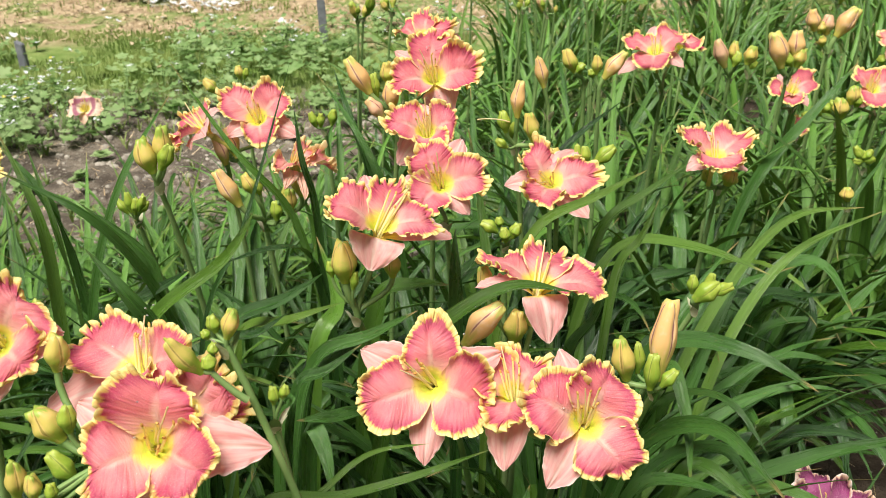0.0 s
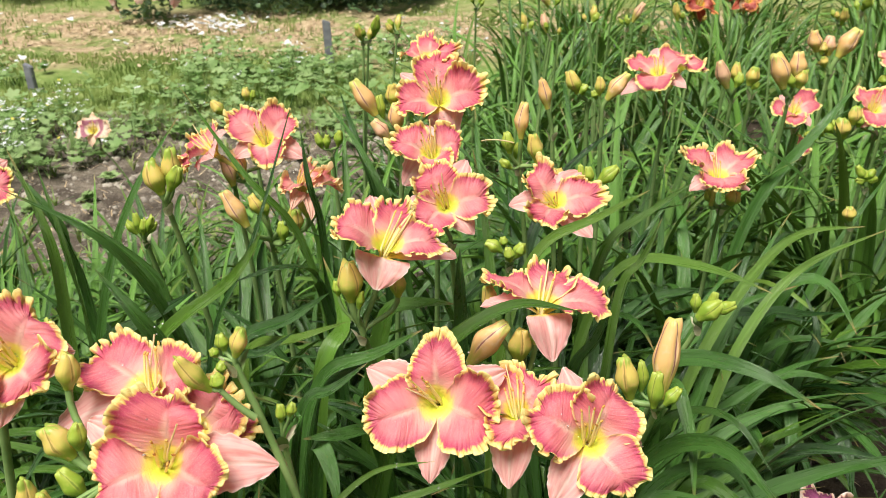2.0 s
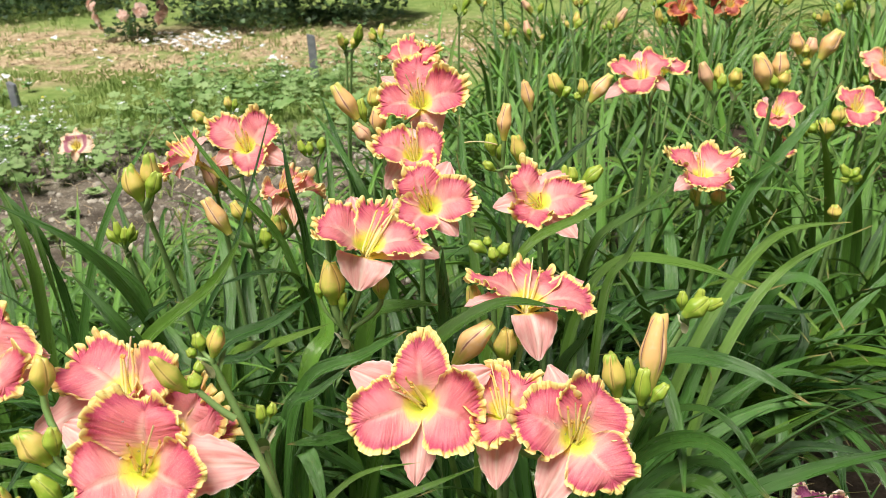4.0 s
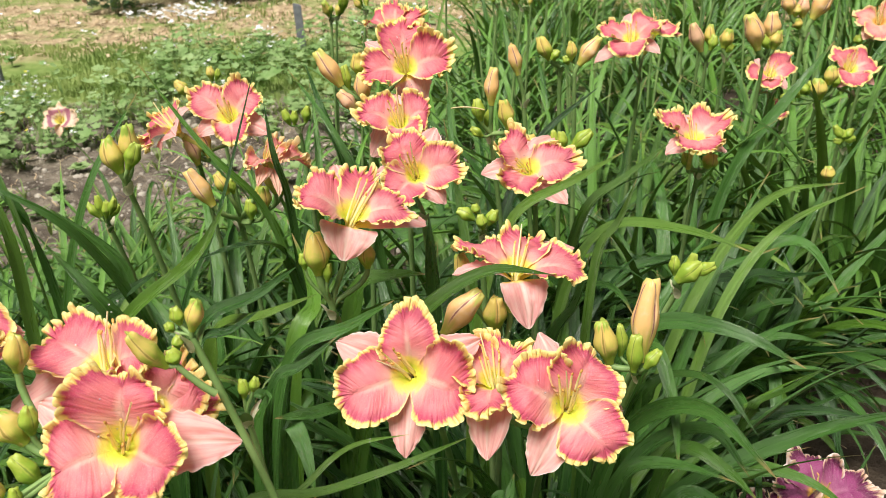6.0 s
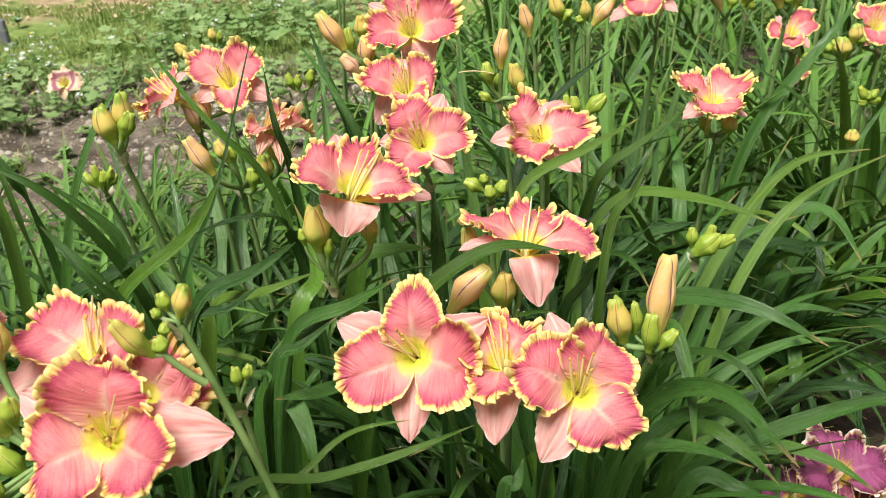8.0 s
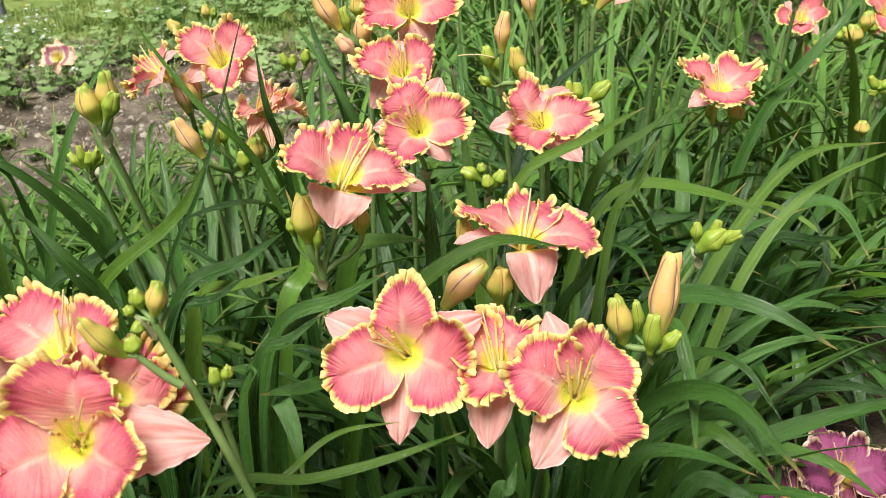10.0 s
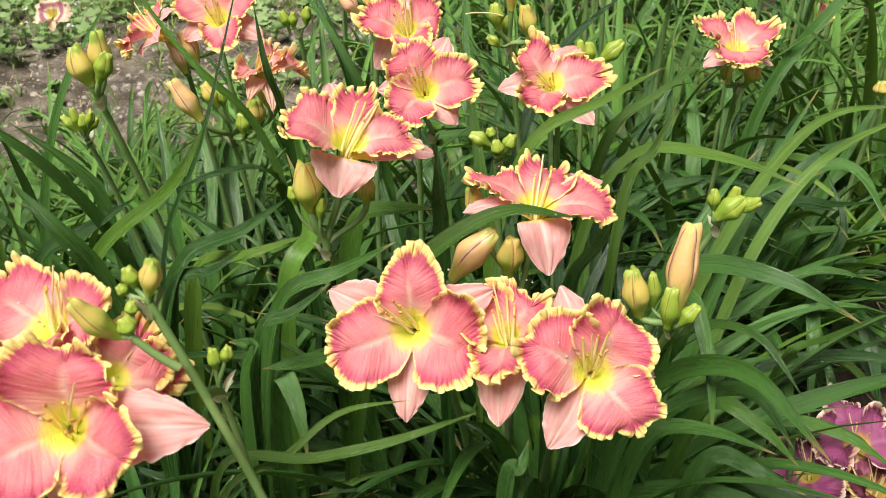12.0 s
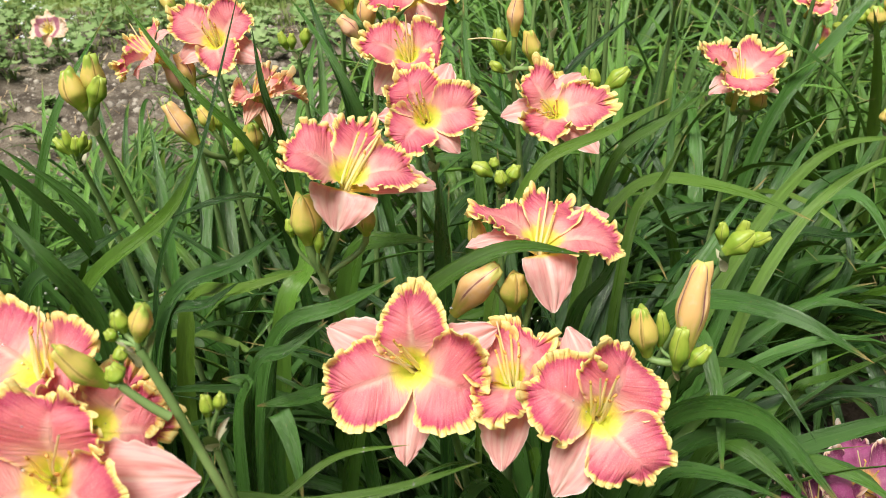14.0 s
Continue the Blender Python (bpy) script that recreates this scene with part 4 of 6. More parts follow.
bud(s, (-0.465, 1.900, 0.719), (-0.493, 1.900, 0.749), 0.0124, "turn")
s = stalk((-0.204, 1.820, 0.000), (-0.224, 1.720, 0.698), 0.0045, "daylily stalk with clustered green and orange buds")
bud(s, (-0.240, 1.720, 0.703), (-0.251, 1.720, 0.733), 0.0081, "green")
bud(s, (-0.232, 1.720, 0.703), (-0.230, 1.720, 0.731), 0.0081, "green")
bud(s, (-0.209, 1.710, 0.710), (-0.203, 1.710, 0.743), 0.0090, "green")
# stalks of the clump nearest the path
s = stalk((-0.012, 0.665, 0.000), (-0.182, 0.685, 0.841), 0.0038, "daylily stalk with clustered green and orange buds")
bud(s, (-0.181, 0.685, 0.848), (-0.173, 0.685, 0.877), 0.0077, "turn")
bud(s, (-0.191, 0.690, 0.851), (-0.194, 0.690, 0.868), 0.0059, "green")
bud(s, (-0.197, 0.690, 0.845), (-0.203, 0.690, 0.853), 0.0046, "green")
branch(s, (-0.166, 0.672, 0.795), (-0.192, 0.668, 0.825), 0.0034)
bud(s, (-0.193, 0.680, 0.835), (-0.192, 0.680, 0.847), 0.0050, "green")
bud(s, (-0.193, 0.670, 0.826), (-0.196, 0.670, 0.840), 0.0068, "green")
bud(s, (-0.201, 0.670, 0.824), (-0.225, 0.660, 0.862), 0.0091, "turn")
s = stalk((-0.090, 0.720, 0.000), (-0.150, 0.700, 0.754), 0.0030, "daylily stalk with clustered green and orange buds")
bud(s, (-0.150, 0.700, 0.772), (-0.150, 0.700, 0.791), 0.0053, "green")
bud(s, (-0.142, 0.700, 0.778), (-0.138, 0.700, 0.792), 0.0048, "green")
s = stalk((-0.411, 0.780, 0.000), (-0.291, 0.660, 0.732), 0.0050, "tall daylily stalk with open rose-pink frilled blooms")
bloom(s, (-0.239, 0.635, 0.775), (0.000, -0.747, 0.665), "rose",
      [(-7, 0.061, 1.10, 0.012), (116, 0.062, 1.10, 0.000), (-115, 0.066, 1.00, 0.015)],
      [(65, 0.074, 1.00, 0.000), (-90, 0.092, 1.10, 0.000), (174, 0.050, 0.90, 0.000)], lean=(0.3, -0.4), wave=0.006)
bloom(s, (-0.228, 0.700, 0.763), (0.497, -0.574, 0.651), "rose",
      [(-106, 0.048, 1.00, 0.000), (-41, 0.045, 0.90, 0.000)],
      [(12, 0.049, 0.80, 0.000)], stamens=0)
bloom(s, (-0.276, 0.725, 0.796), (-0.250, -0.380, 0.890), "rose",
      [(68, 0.080, 1.00, -0.004), (-86, 0.058, 0.95, 0.000), (-153, 0.049, 0.75, 0.000)],
      [(118, 0.102, 1.40, -0.012), (-26, 0.045, 0.90, 0.000), (-123, 0.048, 0.80, 0.000)], lean=(0.8, -0.2), stamens=4, ruffle=0.0042)
bud(s, (-0.329, 0.670, 0.755), (-0.349, 0.670, 0.789), 0.0130, "turn")
bud(s, (-0.317, 0.660, 0.771), (-0.315, 0.660, 0.799), 0.0083, "green")
bud(s, (-0.320, 0.660, 0.720), (-0.340, 0.660, 0.750), 0.0096, "green")
bud(s, (-0.336, 0.700, 0.807), (-0.331, 0.700, 0.844), 0.0110, "turn")
bud(s, (-0.363, 0.640, 0.718), (-0.360, 0.640, 0.757), 0.0091, "turn")
bud(s, (-0.344, 0.630, 0.723), (-0.343, 0.630, 0.750), 0.0074, "turn")
bud(s, (-0.327, 0.630, 0.723), (-0.328, 0.630, 0.741), 0.0059, "green")
s = stalk((-0.510, 0.840, 0.000), (-0.410, 0.720, 0.780), 0.0050, "tall daylily stalk with open rose-pink frilled blooms")
bloom(s, (-0.395, 0.720, 0.824), (0.188, -0.733, 0.653), "rose",
      [(-24, 0.055, 1.10, 0.000), (-133, 0.046, 1.00, 0.000), (93, 0.046, 1.00, 0.000)],
      [(-82, 0.053, 1.05, 0.000), (24, 0.060, 0.90, 0.000), (173, 0.057, 0.90, 0.000)], lean=(0.3, 0.3))
bud(s, (-0.371, 0.750, 0.833), (-0.365, 0.750, 0.850), 0.0052, "green")
s = stalk((-0.816, 1.480, 0.000), (-0.766, 1.380, 0.705), 0.0045, "tall daylily stalk with open rose-pink frilled blooms")
bloom(s, (-0.744, 1.380, 0.757), (0.095, -0.743, 0.662), "rose",
      [(14, 0.062, 1.00, 0.000), (-103, 0.066, 1.00, 0.000), (132, 0.051, 1.00, 0.000)],
      [(-152, 0.062, 1.00, 0.000), (-47, 0.058, 0.90, 0.000), (70, 0.068, 0.90, 0.000)])
# stalks farther along the bed
s = stalk((0.518, 2.280, 0.000), (0.518, 2.180, 0.648), 0.0045, "tall daylily stalk with open rose-pink frilled blooms")
bloom(s, (0.484, 2.140, 0.753), (-0.212, -0.404, 0.890), "rose",
      [(62, 0.078, 1.15, 0.010), (-60, 0.070, 1.15, 0.006), (176, 0.076, 1.20, -0.006)],
      [(2, 0.085, 1.00, 0.006), (118, 0.090, 1.00, -0.022), (-122, 0.073, 0.90, -0.010)], fine=False, ruffle=0.006, wave=0.008)
bloom(s, (0.555, 2.200, 0.757), (0.329, -0.173, 0.928), "rose",
      [(-102, 0.064, 1.00, 0.000), (2, 0.055, 1.00, 0.000), (168, 0.055, 0.90, 0.000)],
      [(-39, 0.067, 0.80, 0.000)], fine=False, stamens=3)
s = stalk((0.611, 2.080, 0.000), (0.611, 1.980, 0.728), 0.0045, "daylily stalk with clustered green and orange buds")
bud(s, (0.596, 1.970, 0.755), (0.571, 1.970, 0.817), 0.0149, "dull")
bud(s, (0.618, 1.980, 0.762), (0.612, 1.980, 0.810), 0.0119, "turn")
bud(s, (0.611, 1.960, 0.759), (0.621, 1.960, 0.791), 0.0106, "green")
s = stalk((0.655, 2.090, 0.000), (0.655, 1.990, 0.737), 0.0045, "daylily stalk with clustered green and orange buds")
bud(s, (0.648, 1.990, 0.756), (0.658, 1.990, 0.798), 0.0144, "turn")
bud(s, (0.654, 1.990, 0.747), (0.669, 1.990, 0.764), 0.0084, "green")
s = stalk((0.741, 2.100, 0.000), (0.741, 2.000, 0.722), 0.0045, "daylily stalk with clustered green and orange buds")
bud(s, (0.722, 1.990, 0.749), (0.696, 1.990, 0.828), 0.0208, "ripe")
bud(s, (0.754, 2.010, 0.763), (0.752, 2.010, 0.827), 0.0177, "ripe")
bud(s, (0.759, 2.000, 0.747), (0.767, 2.000, 0.790), 0.0147, "turn")
bud(s, (0.745, 1.990, 0.752), (0.727, 1.990, 0.780), 0.0109, "green")
s = stalk((1.026, 2.600, 0.000), (1.026, 2.500, 0.659), 0.0045, "daylily stalk with clustered green and orange buds")
bud(s, (1.040, 2.500, 0.704), (1.086, 2.500, 0.783), 0.0236, "ripe")
bud(s, (0.981, 2.500, 0.719), (0.965, 2.500, 0.778), 0.0179, "ripe")
bud(s, (1.017, 2.510, 0.707), (1.019, 2.510, 0.762), 0.0181, "dull")
bud(s, (1.009, 2.500, 0.679), (0.998, 2.500, 0.709), 0.0138, "turn")
bud(s, (0.994, 2.500, 0.712), (0.998, 2.500, 0.745), 0.0138, "turn")
s = stalk((0.914, 2.500, 0.000), (0.914, 2.400, 0.534), 0.0045, "tall daylily stalk with open rose-pink frilled blooms")
bloom(s, (0.893, 2.360, 0.601), (0.202, -0.497, 0.844), "rose",
      [(106, 0.078, 0.90, 0.000), (-66, 0.085, 1.00, 0.000), (150, 0.078, 0.90, 0.000)],
      [(14, 0.058, 0.90, 0.000), (-150, 0.056, 0.90, 0.000)], fine=False)
s = stalk((0.928, 2.450, 0.000), (0.928, 2.350, 0.449), 0.0045, "tall daylily stalk with open rose-pink frilled blooms")
bloom(s, (0.913, 2.330, 0.505), (0.101, -0.653, 0.750), "rose",
      [(1, 0.036, 0.60, 0.000), (-166, 0.023, 0.70, 0.000)],
      [(132, 0.029, 0.50, 0.000)], fine=False, stamens=0, size=0.7)
s = stalk((0.890, 2.170, 0.000), (0.890, 2.050, 0.608), 0.0045, "daylily stalk with clustered green and orange buds")
bud(s, (0.891, 2.040, 0.622), (0.885, 2.040, 0.671), 0.0180, "turn")
bud(s, (0.907, 2.040, 0.654), (0.908, 2.040, 0.699), 0.0154, "turn")
bud(s, (0.921, 2.040, 0.648), (0.922, 2.040, 0.676), 0.0116, "green")
bud(s, (0.833, 2.050, 0.613), (0.807, 2.050, 0.632), 0.0115, "green")
bud(s, (0.850, 2.050, 0.626), (0.824, 2.050, 0.645), 0.0116, "green")
bud(s, (0.870, 2.050, 0.633), (0.844, 2.050, 0.651), 0.0116, "green")
bud(s, (0.890, 2.050, 0.639), (0.864, 2.050, 0.658), 0.0116, "green")
s = stalk((0.991, 2.200, 0.000), (0.991, 2.100, 0.610), 0.0045, "tall daylily stalk with open rose-pink frilled blooms")
bloom(s, (0.969, 2.080, 0.682), (0.101, -0.564, 0.820), "rose",
      [(46, 0.053, 1.00, 0.000), (-84, 0.061, 1.00, 0.000), (161, 0.072, 1.00, 0.000)],
      [(136, 0.067, 1.00, 0.000), (-29, 0.069, 0.90, 0.000), (-138, 0.061, 0.90, 0.000)], fine=False)
s = stalk((0.774, 1.770, 0.000), (0.774, 1.670, 0.562), 0.0045, "daylily stalk with a single green-yellow bud")
bud(s, (0.772, 1.670, 0.572), (0.765, 1.670, 0.602), 0.0131, "turn")
s = stalk((0.875, 1.950, 0.000), (0.875, 1.850, 0.570), 0.0045, "daylily stalk with clustered green and orange buds")
bud(s, (0.871, 1.850, 0.589), (0.847, 1.850, 0.622), 0.0096, "green")
bud(s, (0.871, 1.850, 0.589), (0.864, 1.850, 0.610), 0.0096, "green")
bud(s, (0.871, 1.850, 0.589), (0.887, 1.850, 0.614), 0.0096, "green")
bud(s, (0.871, 1.850, 0.589), (0.897, 1.850, 0.593), 0.0096, "green")
bud(s, (0.871, 1.850, 0.589), (0.850, 1.850, 0.589), 0.0096, "green")
s = stalk((1.114, 2.400, 0.000), (1.114, 2.300, 0.686), 0.0045, "daylily stalk with clustered green and orange buds")
bloom(s, (1.124, 2.300, 0.738), (-0.199, -0.556, 0.807), "faded",
      [(83, 0.058, 1.00, 0.000), (-74, 0.054, 1.00, 0.000), (173, 0.071, 1.00, 0.000)],
      [(137, 0.063, 1.00, 0.000)], fine=False)
bud(s, (1.084, 2.300, 0.679), (1.076, 2.300, 0.705), 0.0131, "green")
# low purple daylilies
s = stalk((0.621, 1.200, 0.000), (0.571, 1.100, 0.241), 0.0040, "short daylily stalk with dark purple white-edged blooms")
bloom(s, (0.584, 1.132, 0.278), (-0.050, -0.420, 0.906), "purple",
      [(8, 0.068, 1.25, 0.004), (-88, 0.070, 1.20, 0.000), (96, 0.066, 1.20, 0.000)],
      [(50, 0.060, 0.90, 0.000), (-48, 0.064, 0.90, 0.000), (172, 0.052, 0.90, -0.010)], lean=(0.4, 0.0), stamens=3, ruffle=0.0056, wave=0.011)
bloom(s, (0.516, 1.112, 0.246), (-0.250, -0.250, 0.935), "purple",
      [(84, 0.060, 1.15, 0.000), (-44, 0.052, 1.10, 0.006), (-164, 0.058, 1.20, 0.000)],
      [(30, 0.056, 0.80, -0.006), (142, 0.052, 0.90, -0.014)], stamens=2, ruffle=0.0060, wave=0.014)
bloom(s, (0.606, 1.092, 0.232), (0.100, -0.300, 0.949), "wine",
      [(20, 0.044, 1.10, 0.010), (-98, 0.052, 1.10, 0.006), (118, 0.050, 1.15, 0.006)],
      [(70, 0.050, 0.80, -0.010), (-40, 0.050, 0.80, -0.010)], stamens=4, ruffle=0.0064, wave=0.012)
# the lone cream bloom beyond the bed
s = stalk((-1.084, 3.140, 0.000), (-1.204, 3.120, 0.259), 0.0030, "thin daylily stalk with one cream-peach bloom")
bloom(s, (-1.214, 3.100, 0.331), (0.000, -0.716, 0.698), "cream",
      [(10, 0.060, 0.80, 0.000), (-99, 0.067, 0.80, 0.000), (110, 0.067, 0.80, 0.000)],
      [(63, 0.068, 0.70, 0.000), (-50, 0.058, 0.70, 0.000), (-174, 0.056, 0.70, 0.000)], fine=False, size=1.05)


def far_stalk(node, kind, buds):
    """A stalk farther along the bed, topped by a small cluster of buds, some by a spent scarlet bloom."""
    red = kind == "scarlet"
    label = "daylily stalk with a spent scarlet bloom and buds" if red else "slender daylily stalk topped with small clustered buds"
    rng = random.Random(int((node[0] + 9) * 1709 + node[1] * 613))
    s = stalk((node[0] + rng.uniform(-0.06, 0.06), node[1] + rng.uniform(0.0, 0.12), 0), node, 0.0038, label, "daylily stalks in bud")
    if red:
        turn = rng.uniform(0, 120)
        bloom(s, (node[0], node[1], node[2] + 0.06), (rng.uniform(-0.4, 0.4), -0.7, 0.7), "scarlet", [(turn + 120 * i, 0.044, 0.7, -0.014) for i in range(3)], [(turn + 60 + 120 * i, 0.046, 0.7, -0.02) for i in range(3)], fine=False)
    for i in range(buds):
        a = rng.uniform(0, 6.28)
        big = i == 0
        d = Vector((math.cos(a) * rng.uniform(0.2, 0.8), math.sin(a) * rng.uniform(0.2, 0.8), 1)).normalized()
        f = Vector(node) + Vector((math.cos(a), math.sin(a), 0)) * rng.uniform(0.008, 0.022) + Vector((0, 0, rng.uniform(0.004, 0.02)))
        size = rng.uniform(0.045, 0.065) if big else rng.uniform(0.020, 0.036)
        kd = (("dull" if red else kind) if big else rng.choice(("green", "green", "turn")))
        bud(s, f, f + d * size, size * rng.uniform(0.17, 0.23) if big else size * 0.27, kd)


far_stalk((0.502, 3.208, 0.740), "turn", 6)
far_stalk((0.332, 3.018, 0.740), "dull", 5)
far_stalk((0.287, 2.611, 0.740), "dull", 4)
far_stalk((0.515, 2.730, 0.740), "dull", 4)
far_stalk((0.711, 3.262, 0.740), "turn", 4)
far_stalk((0.741, 3.162, 0.740), "dull", 4)
far_stalk((0.695, 2.798, 0.740), "turn", 5)
far_stalk((0.740, 2.804, 0.740), "scarlet", 4)
far_stalk((0.935, 3.144, 0.740), "scarlet", 4)
far_stalk((0.899, 2.868, 0.740), "scarlet", 3)
far_stalk((1.153, 3.430, 0.740), "turn", 5)
far_stalk((1.141, 2.771, 0.740), "turn", 4)
far_stalk((0.173, 3.237, 0.740), "turn", 4)
far_stalk((0.249, 3.356, 0.740), "green", 4)
far_stalk((0.317, 3.350, 0.740), "turn", 5)
far_stalk((0.420, 3.474, 0.740), "turn", 5)
far_stalk((0.467, 3.442, 0.740), "green", 4)
far_stalk((0.225, 2.674, 0.740), "turn", 4)
far_stalk((0.417, 2.792, 0.740), "turn", 3)
far_stalk((1.155, 3.148, 0.740), "turn", 4)
far_stalk((1.462, 3.306, 0.740), "turn", 6)
far_stalk((1.442, 3.145, 0.740), "dull", 5)
far_stalk((1.287, 2.968, 0.740), "green", 4)
far_stalk((-0.228, 2.545, 0.740), "turn", 4)
far_stalk((-0.215, 2.568, 0.740), "green", 3)
far_stalk((-0.141, 2.643, 0.740), "turn", 3)
far_stalk((0.579, 3.325, 0.740), "green", 3)
far_stalk((0.930, 3.357, 0.740), "green", 4)
far_stalk((0.704, 3.517, 0.740), "green", 4)
far_stalk((1.316, 3.386, 0.740), "turn", 4)
far_stalk((0.092, 3.071, 0.740), "green", 3)


# ---- leaf clumps of the bed ----
GREEN = "dense clump of arching dark green strap leaves"
mid = clump(0.16, 1.18, 0.18, 300, GREEN)
left = clump(-0.36, 1.42, 0.16, 230, GREEN)
near_left = clump(-0.38, 0.80, 0.13, 130, GREEN, tall=0.85)
right = clump(0.56, 1.70, 0.15, 250, GREEN)
clump(-0.12, 0.98, 0.12, 120, GREEN, tall=0.75)
clump(0.10, 1.72, 0.17, 210, GREEN)
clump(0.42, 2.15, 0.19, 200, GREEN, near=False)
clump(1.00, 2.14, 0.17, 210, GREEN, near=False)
clump(-0.62, 1.75, 0.10, 60, GREEN, tall=0.8)
clump(0.52, 1.06, 0.07, 30, "low daylily clump with narrow green leaves", tall=0.55)
clump(1.24, 1.66, 0.10, 60, GREEN, tall=0.8)
clump(-0.66, 1.25, 0.10, 80, GREEN, tall=0.8)
clump(-0.85, 1.02, 0.08, 50, GREEN, tall=0.7)
clump(-0.15, 1.45, 0.10, 80, GREEN, tall=0.85)
clump(0.36, 0.98, 0.08, 50, GREEN, tall=0.62)
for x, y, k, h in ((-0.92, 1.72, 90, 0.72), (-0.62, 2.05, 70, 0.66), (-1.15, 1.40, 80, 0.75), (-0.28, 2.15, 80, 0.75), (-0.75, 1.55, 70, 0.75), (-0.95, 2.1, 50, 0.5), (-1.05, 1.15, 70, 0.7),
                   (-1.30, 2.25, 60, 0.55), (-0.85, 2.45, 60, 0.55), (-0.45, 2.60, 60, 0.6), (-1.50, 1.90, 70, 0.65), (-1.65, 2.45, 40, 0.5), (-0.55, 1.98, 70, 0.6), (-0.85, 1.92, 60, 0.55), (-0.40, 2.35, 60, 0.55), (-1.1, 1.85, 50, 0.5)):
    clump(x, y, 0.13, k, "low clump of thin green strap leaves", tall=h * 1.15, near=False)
clump(1.14, 1.36, 0.08, 34, GREEN, tall=0.62, under_k=40)

# the leaves that stand out from the clumps
near_blade(mid, (-0.048, 0.990, 0.624), (0.060, 0.930, 0.767), (0.142, 0.910, 0.774), 0.0214)
near_blade(mid, (-0.111, 0.800, 0.584), (-0.030, 0.740, 0.659), (0.043, 0.720, 0.707), 0.0115, lighter=True, straight=True)
near_blade(mid, (-0.140, 0.830, 0.559), (-0.079, 0.800, 0.641), (-0.014, 0.790, 0.662), 0.0085, lighter=True, straight=True)
near_blade(mid, (0.242, 0.980, 0.508), (0.297, 0.860, 0.635), (0.332, 0.720, 0.645), 0.0241)
near_blade(mid, (0.275, 1.080, 0.598), (0.366, 1.000, 0.648), (0.450, 0.950, 0.618), 0.0249)
near_blade(mid, (0.275, 1.020, 0.545), (0.336, 0.950, 0.610), (0.375, 0.880, 0.576), 0.0232)
near_blade(mid, (0.255, 1.280, 0.654), (0.355, 1.180, 0.701), (0.426, 1.100, 0.700), 0.0183, lighter=True)
near_blade(right, (0.407, 1.320, 0.474), (0.525, 1.350, 0.665), (0.628, 1.300, 0.712), 0.0180, lighter=True)
near_blade(right, (0.448, 1.300, 0.465), (0.551, 1.350, 0.612), (0.712, 1.400, 0.666), 0.0180, lighter=True)
near_blade(mid, (0.117, 1.220, 0.693), (0.206, 1.200, 0.766), (0.276, 1.200, 0.808), 0.0165, lighter=True)
near_blade(mid, (0.257, 1.420, 0.618), (0.321, 1.400, 0.693), (0.385, 1.380, 0.757), 0.0185, lighter=True)
near_blade(mid, (0.228, 1.120, 0.687), (0.251, 1.100, 0.746), (0.267, 1.080, 0.815), 0.0133, lighter=True)
near_blade(mid, (0.017, 1.020, 0.683), (0.015, 1.000, 0.755), (0.014, 0.990, 0.814), 0.0187, 0.0, 0.2)
near_blade(mid, (-0.089, 1.100, 0.655), (-0.039, 1.070, 0.700), (0.008, 1.030, 0.721), 0.0245)
near_blade(left, (-0.179, 1.200, 0.665), (-0.218, 1.120, 0.729), (-0.270, 1.050, 0.741), 0.0188)
near_blade(left, (-0.358, 1.120, 0.601), (-0.414, 1.050, 0.791), (-0.521, 1.020, 0.877), 0.0150)
near_blade(left, (-0.344, 1.200, 0.583), (-0.283, 1.220, 0.708), (-0.214, 1.300, 0.929), 0.0123)
near_blade(left, (-0.219, 1.320, 0.674), (-0.295, 1.300, 0.790), (-0.403, 1.380, 0.910), 0.0110)
near_blade(left, (-0.196, 1.350, 0.680), (-0.210, 1.330, 0.770), (-0.222, 1.360, 0.848), 0.0128)
near_blade(left, (-0.569, 1.350, 0.515), (-0.486, 1.320, 0.738), (-0.414, 1.400, 0.859), 0.0170)
near_blade(left, (-0.405, 1.100, 0.612), (-0.276, 1.050, 0.738), (-0.227, 1.050, 0.812), 0.0201)
near_blade(left, (-0.533, 1.150, 0.593), (-0.519, 1.120, 0.761), (-0.569, 1.150, 0.885), 0.0170, lighter=True)
near_blade(left, (-0.523, 1.200, 0.564), (-0.513, 1.150, 0.731), (-0.557, 1.200, 0.845), 0.0150, lighter=True)
near_blade(mid, (-0.264, 1.050, 0.633), (-0.191, 0.980, 0.696), (-0.111, 0.930, 0.751), 0.0205, lighter=True)
near_blade(mid, (-0.091, 1.020, 0.527), (-0.134, 0.960, 0.574), (-0.174, 0.930, 0.591), 0.0255)
near_blade(right, (0.461, 1.150, 0.410), (0.495, 1.100, 0.485), (0.528, 1.050, 0.557), 0.0205, lighter=True)
near_blade(mid, (0.274, 1.000, 0.630), (0.289, 0.930, 0.595), (0.282, 0.860, 0.547), 0.0188)
near_blade(mid, (-0.163, 0.950, 0.564), (-0.141, 0.920, 0.553), (-0.128, 0.880, 0.510), 0.0223)
near_blade(mid, (-0.170, 1.000, 0.589), (-0.125, 0.970, 0.657), (-0.076, 0.950, 0.703), 0.0219)
near_blade(mid, (-0.179, 0.950, 0.614), (-0.135, 0.920, 0.665), (-0.090, 0.900, 0.714), 0.0171)
near_blade(right, (0.546, 1.450, 0.480), (0.602, 1.400, 0.509), (0.644, 1.350, 0.541), 0.0222)
near_blade(right, (0.617, 1.550, 0.483), (0.675, 1.500, 0.519), (0.695, 1.400, 0.472), 0.0254)
